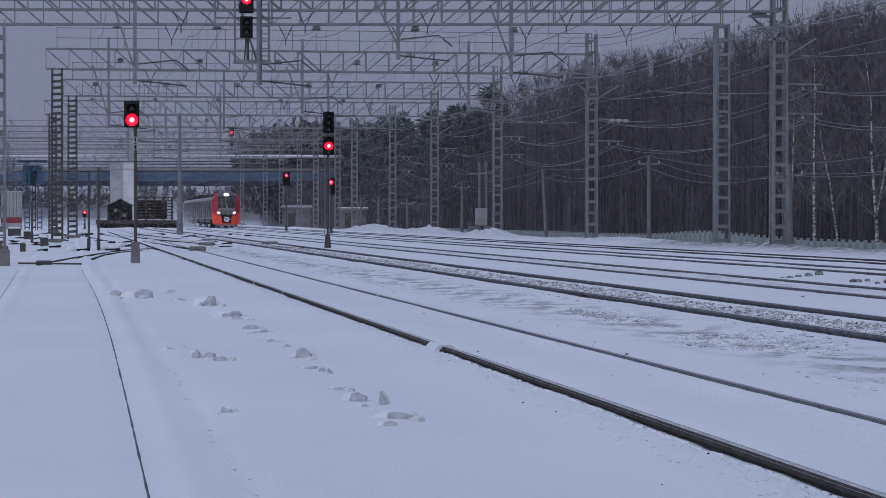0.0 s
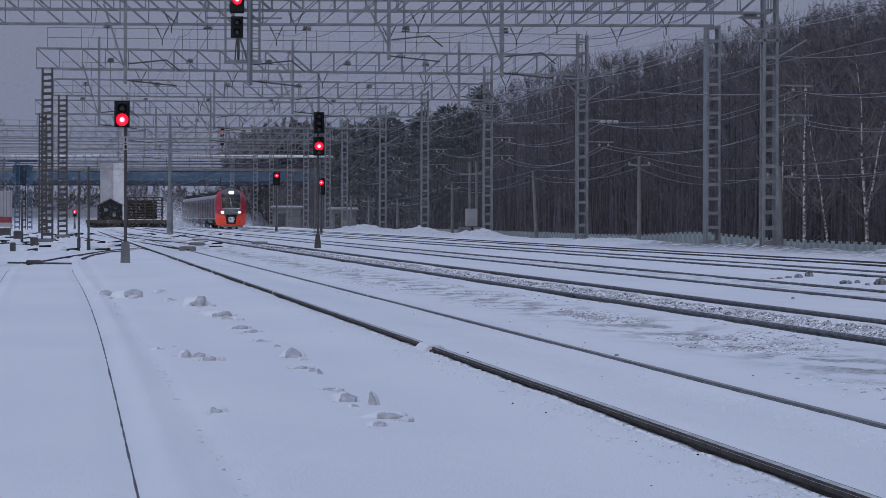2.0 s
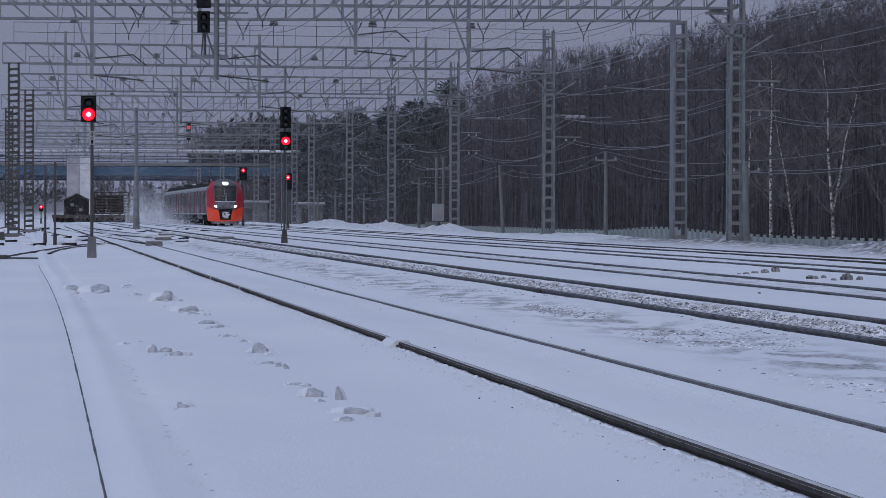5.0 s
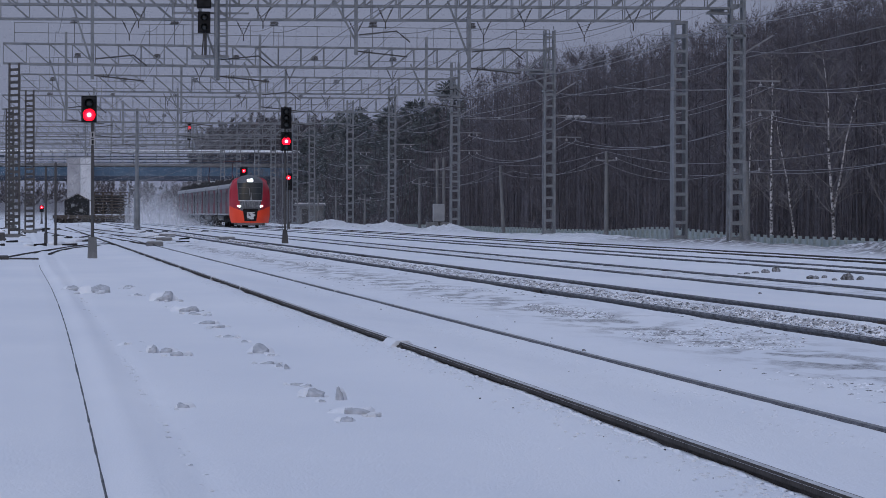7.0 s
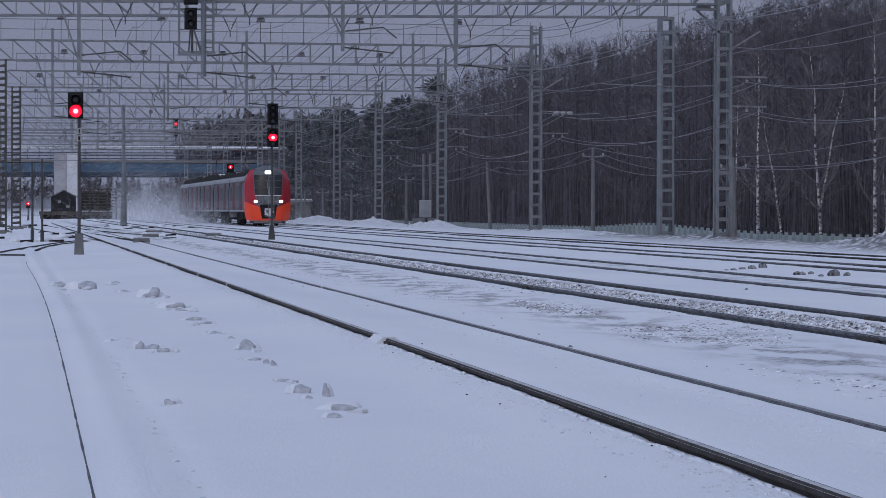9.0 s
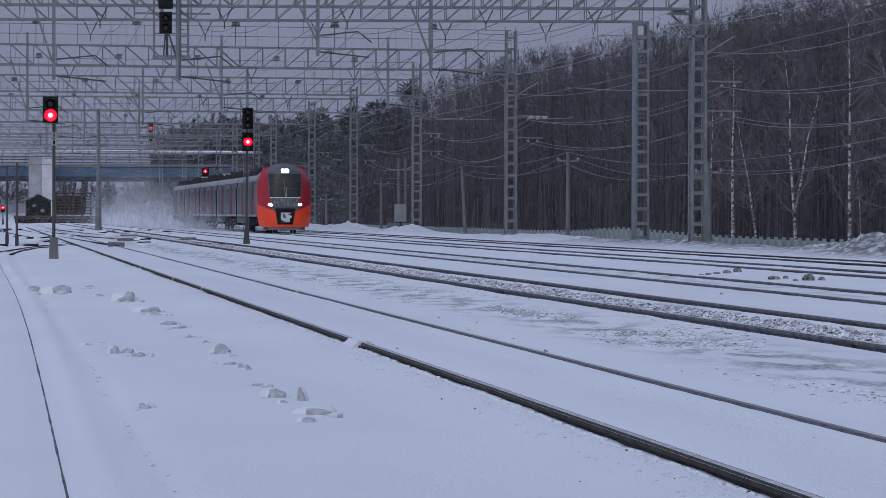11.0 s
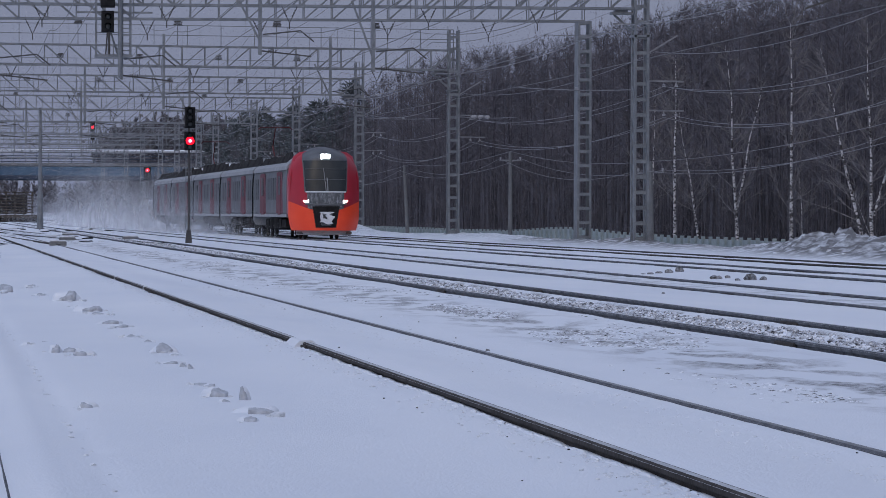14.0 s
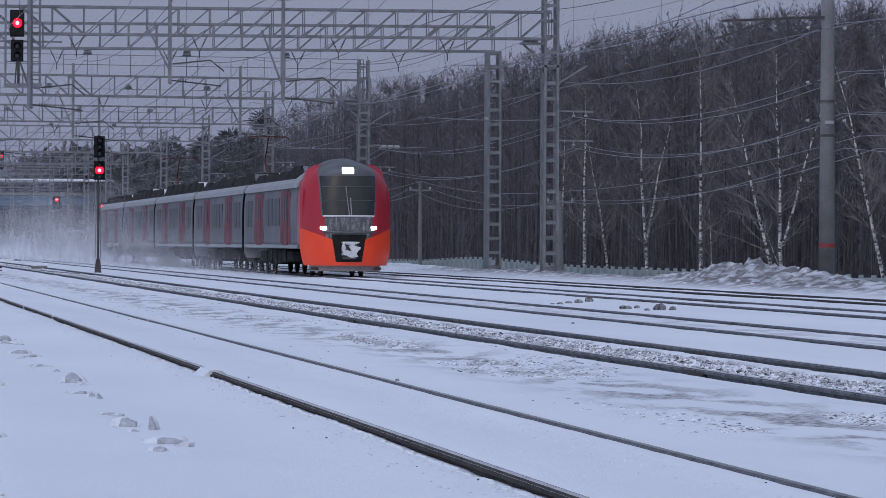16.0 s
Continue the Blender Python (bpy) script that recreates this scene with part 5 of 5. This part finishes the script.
def snow_lumps():
    i = 0
    bits = Shape()
    # turned-up snow along a line of steps beside the buried track: x, y, half width, height
    for x, y, w, h in ((1.17, 62.3, 0.28, 0.16), (1.04, 64.1, 0.14, 0.08), (0.80, 64.1, 0.17, 0.12), (1.76, 67.1, 0.10, 0.05), (1.71, 59.8, 0.09, 0.06), (1.99, 56.3, 0.19, 0.17),
                       (2.07, 52.3, 0.14, 0.06), (2.08, 50.2, 0.20, 0.11), (2.09, 48.5, 0.12, 0.05), (2.04, 44.4, 0.13, 0.06), (2.11, 43.3, 0.12, 0.05), (1.14, 35.3, 0.07, 0.10),
                       (1.27, 35.4, 0.11, 0.07), (1.34, 34.5, 0.10, 0.07), (0.98, 38.0, 0.06, 0.04), (1.14, 38.7, 0.05, 0.02), (1.02, 25.4, 0.07, 0.06), (0.83, 19.8, 0.02, 0.03),
                       (0.89, 19.1, 0.04, 0.02), (2.08, 40.3, 0.10, 0.04), (2.15, 38.5, 0.06, 0.04), (2.11, 35.3, 0.11, 0.10), (2.03, 35.4, 0.05, 0.04), (2.17, 34.7, 0.06, 0.04),
                       (2.08, 32.2, 0.05, 0.05), (2.11, 31.8, 0.04, 0.06), (2.01, 32.9, 0.09, 0.04), (1.98, 28.8, 0.10, 0.04), (2.04, 28.6, 0.07, 0.04), (1.97, 26.9, 0.10, 0.09),
                       (1.96, 26.1, 0.04, 0.04), (2.11, 26.4, 0.04, 0.12), (2.05, 24.6, 0.13, 0.07), (1.93, 23.7, 0.06, 0.05), (2.13, 24.6, 0.02, 0.03), (1.70, 65.6, 0.10, 0.04)):
        i += 1
        rnd = random.Random(700 + i)
        s = shard(Shape(), 0, -0.25 * w, 0, w * 0.72, w * 0.8, h * 0.78, 100 + i)
        for _ in range(4 if w > 0.05 else 1):
            q = w * rnd.uniform(0.12, 0.4)
            dx, dy = rnd.uniform(-1.4, 1.4) * w, rnd.uniform(-3.5, 3.5) * w
            shard(bits, x + dx, y + dy, ground_height(x + dx, y + dy) - 0.005, q, q * 2, min(h, q) * rnd.uniform(0.4, 0.8), 800 + 7 * i + _)
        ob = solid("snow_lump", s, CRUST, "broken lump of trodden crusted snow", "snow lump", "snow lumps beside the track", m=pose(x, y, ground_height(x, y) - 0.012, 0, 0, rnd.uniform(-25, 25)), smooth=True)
        # white upper side behind the darker crust: the lit top is put into the colour
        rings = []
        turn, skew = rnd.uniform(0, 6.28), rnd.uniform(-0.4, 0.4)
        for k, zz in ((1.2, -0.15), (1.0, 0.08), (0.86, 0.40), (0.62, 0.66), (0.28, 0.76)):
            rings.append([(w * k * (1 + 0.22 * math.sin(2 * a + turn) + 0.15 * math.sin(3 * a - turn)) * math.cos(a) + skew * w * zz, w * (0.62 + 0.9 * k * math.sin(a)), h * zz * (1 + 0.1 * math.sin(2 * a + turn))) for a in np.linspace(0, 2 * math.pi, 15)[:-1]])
        part("pale_top", Shape().grid(rings), SNOW, ob, "snow-white upper side of the lump", True)
    for x, y, w, h in ((16.22, 84.5, 0.13, 0.16), (15.68, 82.9, 0.13, 0.11), (15.32, 82.1, 0.12, 0.06), (14.99, 81.3, 0.10, 0.06), (14.84, 81.3, 0.08, 0.03), (15.25, 75.7, 0.18, 0.10),
                       (15.63, 76.4, 0.08, 0.08), (15.66, 74.4, 0.17, 0.19), (15.92, 74.4, 0.10, 0.10), (15.29, 73.8, 0.08, 0.06), (11.53, 61.4, 0.04, 0.04), (5.15, 36.2, 0.03, 0.03)):
        i += 1
        s = lump(Shape(), 0, 0, 0, w * 0.75, w * 0.95, h * 0.65, 500 + i)
        solid("ice_lump", s, DARKICE, "dark dirty lump of ice and snow between the tracks", "ice lump", "dirty ice lumps", m=pose(x, y, ground_height(x, y)))
    solid("snow_fragments", bits, CLUMP, "small broken fragments of snow crust around the lumps", "snow fragments", kind="stuff")
    # the ploughed bank
    bank = Shape()
    rnd = random.Random(8)
    for _ in range(190):
        mx, my, sx, sy, h = MOUNDS[min(8, int(rnd.random() ** 1.6 * 9))]
        x, y = rnd.gauss(mx - 0.2, sx * 0.6), rnd.gauss(my, sy * 0.62)
        if x < 24.0 or x > 29:
            continue
        r = rnd.uniform(0.03, 0.10) * (1 if h > 0.3 else 0.8)
        lump(bank, x, y, ground_height(x, y) - 0.03, r, r * 1.4, r * rnd.uniform(0.5, 0.9), 1000 + _)
    solid("snow_bank", bank, DIRTYSNOW, "ploughed bank of dirty broken snow along the fence", "snow bank", kind="stuff")


snow_lumps()

def debris():
    s = Shape()
    rnd = random.Random(21)
    for j in range(60):
        r0, spread = rnd.choice(((3.40, 0.12), (3.30, 0.3), (4.92, 0.15), (5.3, 0.5), (7.9, 0.3)))
        x, y = rnd.gauss(r0, spread), 17 + 70 * rnd.random() ** 1.6
        r = rnd.uniform(0.002, 0.006) * (1 + y / 60)
        lump(s, x, y, ground_height(x, y) + 0.001, r, r * 1.6, r * 0.8, 3000 + j)
    solid("debris", s, RUBBER, "scattered dark crumbs of dirt and ballast on the snow", "debris", kind="stuff")
    c = Shape()
    for j in range(70):
        y = 17 + 42 * rnd.random() ** 1.3
        x = 0.85 + rnd.gauss(0, 0.02)
        r = rnd.uniform(0.008, 0.022)
        lump(c, x, y, ground_height(x, y) - 0.002, r, r * 2, r * 0.5, 4000 + j)
    # grains thrown up along the first rail
    for j in range(1500):
        y = 16 + 55 * rnd.random() ** 1.4
        x = 3.36 - abs(rnd.gauss(0, 0.16)) if j % 2 else 4.86 - abs(rnd.gauss(0, 0.22))
        r = rnd.uniform(0.005, 0.013)
        lump(c, x, y, ground_height(x, y) - 0.002, r, r * 1.8, r * 0.6, 5000 + j)
    ridge = Shape()
    for j in range(620):
        y = 15 + 60 * rnd.random() ** 1.2
        x = 3.40 + rnd.gauss(0, 0.012)
        r = rnd.uniform(0.010, 0.021)
        lump(ridge, x, y, ground_height(x, y) - 0.004, r, r * 5, r * 0.85, 7000 + j)
    solid("snow_ridge", ridge, SNOW, "crumbly ridge of snow pushed against the rail", "snow ridge", kind="stuff", smooth=True)
    solid("snow_crumbs", c, CLUMP, "small snow crumbs along the rails and a track mark", "snow crumbs", kind="stuff")


debris()

# ---------------------------------------------------------------- far end of the yard
def far_end():
    # lattice column at the near edge of the yard
    c = thing("lattice_column", pose(-1.78, 104, 0), "grey steel lattice column with boxes at its foot", "column")
    part("shaft", lattice_pillar(Shape(), 0, 0, -0.4, 6.2, 0.34, 0.4, 0.5, 0.07), STEEL, c)
    part("footing", Shape().box((0, 0, 0.05), (0.6, 0.6, 0.7), 0.04), CONCRETE, c)
    for x, y, w, h in ((-3.6, 150, 0.7, 0.6), (-2.2, 142, 0.35, 0.35), (-1.6, 146, 0.3, 0.45), (-0.98, 175, 0.5, 0.5), (-2.9, 175, 0.5, 0.35), (-2.2, 230, 0.8, 0.6), (-3.4, 260, 1.2, 0.7)):
        b = thing("relay_box", pose(x, y, -0.1), "dark steel trackside relay box with a cap of snow", "trackside box", "trackside boxes")
        part("case", Shape().box((0, 0, h * 0.42), (w * 0.7, 0.5, h * 0.84), 0.03), DARKSTEEL, b)
        part("snow_cap", Shape().box((0, 0, h * 0.84 + 0.04), (w * 0.66, 0.48, 0.1), 0.04), SNOW, b, "cap of snow")
    for x, y, h in ((0.86, 155, 3.1), (1.2, 150, 3.2), (-1.65, 190, 2.1)):
        p = thing("slim_post", pose(x, y, -0.1), "slim dark steel post standing in the snow", "post", "slim posts")
        part("shaft", Shape().tube([(0, 0, 0), (0, 0, h)], 0.045, 8), DARKSTEEL, p)
        part("sleeve", Shape().tube([(0, 0, 0), (0, 0, 0.5)], 0.07, 8), DARKSTEEL, p)
    # low railing beside the container
    f = thing("low_railing", pose(-6.6, 178, -0.1), "low pale railing half buried in snow", "railing")
    for j in range(9):
        part("post", Shape().box((j * 0.28, 0, 0.45), (0.05, 0.05, 0.9)), STEEL, f)
    for z in (0.45, 0.88):
        part("rail", Shape().bar((-0.05, 0, z), (2.3, 0, z), 0.05), PALEPAINT, f)
    # humps of snow, rod covers and sleeper ends among the points
    humps, bars = Shape(), Shape()
    rnd = random.Random(33)
    for j in range(150):
        y = rnd.uniform(150, 300)
        x = rnd.uniform(-0.022, 0.046) * y
        if any(abs(x - r) < 0.5 for r, _ in RAILS):
            continue
        z = ground_height(x, y)
        if j % 3:
            r = rnd.uniform(0.15, 0.45)
            lump(humps, x, y, z - 0.02, r, r * 2.2, r * rnd.uniform(0.25, 0.5), 9000 + j)
        if j % 2:
            w = rnd.uniform(0.25, 0.8)
            a = rnd.uniform(-0.9, 0.9)
            for dy in (0, rnd.uniform(0.4, 1.2)):
                bars.bar((x + 0.2, y - 0.6 + dy, z + 0.01), (x + 0.2 + w * math.cos(a), y - 0.6 + dy + 2 * w * math.sin(a), z + rnd.uniform(0.0, 0.06)), 0.1, rnd.uniform(0.05, 0.1))
    solid("snow_humps", humps, SNOW, "humps of swept snow among the points", "snow humps", kind="stuff", smooth=True)
    solid("point_rods", bars, RUBBER, "dark rod covers and sleeper ends showing among the points", "point rods", kind="stuff")
    # blue steel tower
    t = thing("blue_steel_tower", pose(-3.7, 400, -0.1), "dark blue steel lattice tower with panelled bays", "tower")
    for dx in (-0.25, 1.0):
        part("ladder_frame", lattice_pillar(Shape(), dx, 0, 0, 6.9 if dx < 0 else 4.0, 0.45, 0.4, 0.5, 0.1), BLUE, t)
    part("panel", Shape().box((0.3, 0.7, 5.6), (2.0, 0.2, 1.9)), BLUE, t, "blue sheet panel")
    part("ladder_frame", lattice_pillar(Shape(), 0.45, 0.5, 0, 6.0, 0.3, 0.3, 0.7, 0.07), DARKBLUE, t)
    part("platform", Shape().box((0.3, 0.3, 6.95), (2.9, 1.2, 0.25)), DARKBLUE, t)
    # white wagon
    w = thing("freight_container", pose(-5.2, 380, 0), "white corrugated container with a red stripe", "container")
    part("wall", Shape().box((0, 0, 1.9), (1.9, 5, 3.6), 0.05), WHITEPAINT, w)
    part("red_stripe", Shape().box((0, -2.51, 0.95), (1.9, 0.03, 0.55)), REDBAND, w)
    for j in range(6):
        part("rib", Shape().box((-0.8 + j * 0.32, -2.53, 2.3), (0.05, 0.05, 2.7)), CONCRETE, w)
    # platform with a shed and racks of timber
    p = thing("timber_platform", pose(8.6, 480, 0), "low dark timber loading platform on posts", "platform")
    part("deck", Shape().box((0, 0, 0.68), (10.2, 5, 0.42)), TIMBER, p)
    # added dark sheet that darkens the open space under the deck
    part("underdeck_dark", Shape().box((0, -1.9, 0.22), (10.0, 0.12, 0.55)), RUBBER, p)
    for j in range(9):
        part("post", Shape().box((-4.8 + j * 1.2, -2.3, 0.2), (0.2, 0.2, 0.8)), TIMBER, p)
    for j in range(4):
        part("brace", Shape().bar((-4.6 + j * 2.4, -2.35, 0.0), (-3.6 + j * 2.4, -2.35, 0.6), 0.1), TIMBER, p)
    sh = thing("gabled_shed", pose(6.4, 480, 0.89), "dark gabled wooden shed on the platform", "shed")
    part("wall", Shape().grid([[(-1.5, y, 0), (1.5, y, 0), (1.5, y, 1.75), (0, y, 2.5), (-1.5, y, 1.75)] for y in (-1.8, 1.8)]), BLACK, sh)
    for k in (-1, 1):
        part("roof_slope", Shape().grid([[(k * 1.75, y, 1.68), (0, y, 2.55), (0, y, 2.62), (k * 1.75, y, 1.75)] for y in (-1.95, 1.95)]), TIMBER, sh)
        part("pale_patch", Shape().box((k * 0.5, -1.82, 0.9 - 0.3 * k), (0.4, 0.03, 0.35)), CONCRETE, sh)
    r = thing("timber_rack", pose(10.6, 480, 0.89), "tall open rack of stacked dark timber slats", "rack")
    for j in range(5):
        part("upright", Shape().box((-2.1 + j * 1.05, -1.6, 1.4), (0.16, 0.2, 2.8)), TIMBER, r)
        part("upright", Shape().box((-2.1 + j * 1.05, 1.2, 1.4), (0.16, 0.2, 2.8)), TIMBER, r)
    for j in range(8):
        part("slat", Shape().box((0.05 * (j % 3), -1.72, 0.25 + j * 0.35), (4.5 - 0.3 * (j % 2), 0.1, 0.13)), TIMBER, r)
    part("stack", Shape().box((-0.3, 0.2, 1.2), (3.6, 1.6, 2.2), 0.1), RUBBER, r)
    # tall concrete mast and small far signal
    m = thing("concrete_mast", pose(8.1, 285, 0), "tall round grey mast with a thick foot beside the points", "mast")
    part("shaft", Shape().tube([(0, 0, -0.2), (0, 0, 8.7)], [0.17, 0.10], 10), STEEL, m)
    part("sleeve", Shape().tube([(0, 0, -0.2), (0, 0, 2.6)], [0.24, 0.2], 10), STEEL, m)
    signal(1.9, 420, 1.7, ((0.0, 1.3, 2, 0, 0.4, 0.6),), "small far mast signal showing a red light", True)
    # low sheds beyond the tracks
    for x, y, w, h in ((27.2, 470, 3.0, 2.6), (33.9, 470, 2.8, 2.4)):
        b = thing("trackside_shed", pose(x, y, -0.3), "low grey shed with a snow-covered flat roof", "shed", "sheds beyond the tracks")
        part("wall", Shape().box((0, 0, h / 2), (w, 6, h)), CONCRETE, b)
        part("roof", Shape().box((0, 0, h + 0.1), (w + 0.5, 6.5, 0.2)), ROOFING, b)
        part("roof_snow", Shape().box((0, 0, h + 0.26), (w + 0.4, 6.4, 0.12), 0.04), CLUMP, b, "snow on the roof")
        part("door", Shape().box((-w / 4, -3.03, 1.0), (0.9, 0.06, 2.0)), DARKSTEEL, b)


far_end()


# ---------------------------------------------------------------- powder snow whirled up by the train, and haze flecks
def powder_cloud(name, tri, label, material):
    n = len(tri)
    me = bpy.data.meshes.new(name)
    me.vertices.add(3 * n)
    me.vertices.foreach_set("co", tri.reshape(-1))
    me.loops.add(3 * n)
    me.loops.foreach_set("vertex_index", np.arange(3 * n, dtype=np.int32))
    me.polygons.add(n)
    me.polygons.foreach_set("loop_start", np.arange(0, 3 * n, 3, dtype=np.int32))
    me.update(calc_edges=True)
    me.materials.append(material)
    return tagged(new(name, me), label, "snow cloud", kind="stuff")


def snow_plume():
    rnd = np.random.default_rng(3)
    n = 200000
    y = 3 + 227 * rnd.random(n) ** 0.78
    # gusts: the cloud is thicker in places
    gust = 0.55 + 0.2 * np.sin(y * 0.23 + 1.0) + 0.15 * np.sin(y * 0.61)
    y = y[rnd.random(n) < gust]
    n = len(y)
    grow = np.clip(y / 120, 0, 1)
    side = np.where(rnd.random(n) < 0.7, -1, 1)
    x = side * (1.8 + np.abs(rnd.normal(0, 1, n)) * (0.5 + 3.9 * grow))
    x = np.where(y > 114, rnd.normal(-1.0, 4.4, n), x)
    swirl = 1 + 0.35 * np.sin(0.5 * y + 0.9 * x) + 0.25 * np.sin(1.3 * y - 1.7 * x)
    z = np.abs(rnd.normal(0, 0.5, n)) * (0.7 + 3.4 * grow ** 1.05) * swirl
    z = np.where(rnd.random(n) < 0.5, z * 0.35, z)
    tri = rnd.normal(0, 1, (n, 3, 3)) * (0.0150 + 0.0150 * grow)[:, None, None] + np.column_stack((x, y, z))[:, None, :]
    tri[..., 2] = np.maximum(tri[..., 2], 0.01)
    return powder_cloud("snow_plume", tri, "cloud of powder snow whirled up along the train", POWDER)


PLUME = snow_plume()


def plume_veil(along, across, rise, thick):
    """A billowing layer of the cloud: points of (x, y) along its foot; rise(y) is its height, thick(y) how dense it is at the foot."""
    rings, dense = [], []
    for x, y in zip(across, along):
        ring = []
        for i in range(13):
            k = i / 12
            ring.append((x + 0.12 * rise(y) * k * wob(y * 0.07, k * 2, x) + 0.25 * wob(y * 0.1, k, 2 * x), y + 0.4 * wob(y * 0.3, k * 3, x), 0.02 + k * rise(y) * (1 + 0.25 * wob(y * 0.12, x))))
            dense.append(thick(y) * (1 - k) ** 1.35)
        rings.append(ring)
    ob = part("veil", Shape().grid(rings, closed=False), VEIL, PLUME, "", True)
    ob.data.attributes.new("veil", "FLOAT", "POINT").data.foreach_set("value", dense)
    tagged(ob, kind="stuff")


def veil_height(y):
    return 1.3 + 5.0 * min(1.0, max(0.0, y - 4) / 120)


def veil_fade(y):
    return min(1.0, max(0.0, (y - 4) / 48)) * min(1.0, max(0.0, (226 - y) / 40))


for x0, x1, t0 in ((-2.1, -3.6, 0.56), (-2.8, -6.4, 0.50), (2.2, 4.6, 0.30)):
    ys = [4 + 2.4 * j for j in range(93)]
    plume_veil(ys, [x0 + (x1 - x0) * min(1, y / 120) for y in ys], veil_height, lambda y, t0=t0: t0 * veil_fade(y))
# the wake behind the last car
wake, wake_dense = [], []
for x in [-8 + 0.5 * j for j in range(29)]:
    wake.append([(x, 136 + 2 * wob(x * 0.3, i * 0.2, 5), 0.02 + i / 12 * 5.4 * (1 + 0.2 * wob(x * 0.4, 5))) for i in range(13)])
    wake_dense += [0.48 * (1 - i / 12) ** 1.2 * max(0.0, 1 - (abs(x + 1) / 7) ** 2) for i in range(13)]
WAKE = tagged(part("wake", Shape().grid(wake, closed=False), VEIL, PLUME, "", True), kind="stuff")
WAKE.data.attributes.new("veil", "FLOAT", "POINT").data.foreach_set("value", wake_dense)


def haze_flecks():
    """Pale flecks added over the far end of the yard to stand in for distance haze."""
    rnd = np.random.default_rng(9)
    n = 150000
    y = rnd.uniform(330, 680, n)
    at_way = np.tan(np.radians(rnd.uniform(-2.5, 14, n)))
    tri = rnd.normal(0, 1, (n, 3, 3)) * 0.09 + np.column_stack((at_way * y, y, 26 * rnd.random(n) ** 1.3))[:, None, :]
    tri[..., 2] = np.maximum(tri[..., 2], 0.03)
    return powder_cloud("haze_flecks", tri, "pale flecks standing in for distance haze over the far yard", HAZE)


haze_flecks()

# ---------------------------------------------------------------- what moves
def train_y(t):
    return 460.0 - 19.03 * t - 0.0502 * t * t


def motions():
    rows = [(float(t), pose(18.5, train_y(float(t)), 0)) for t in range(17)]
    walk(TRAIN, rows)
    walk(PLUME, rows)


motions()
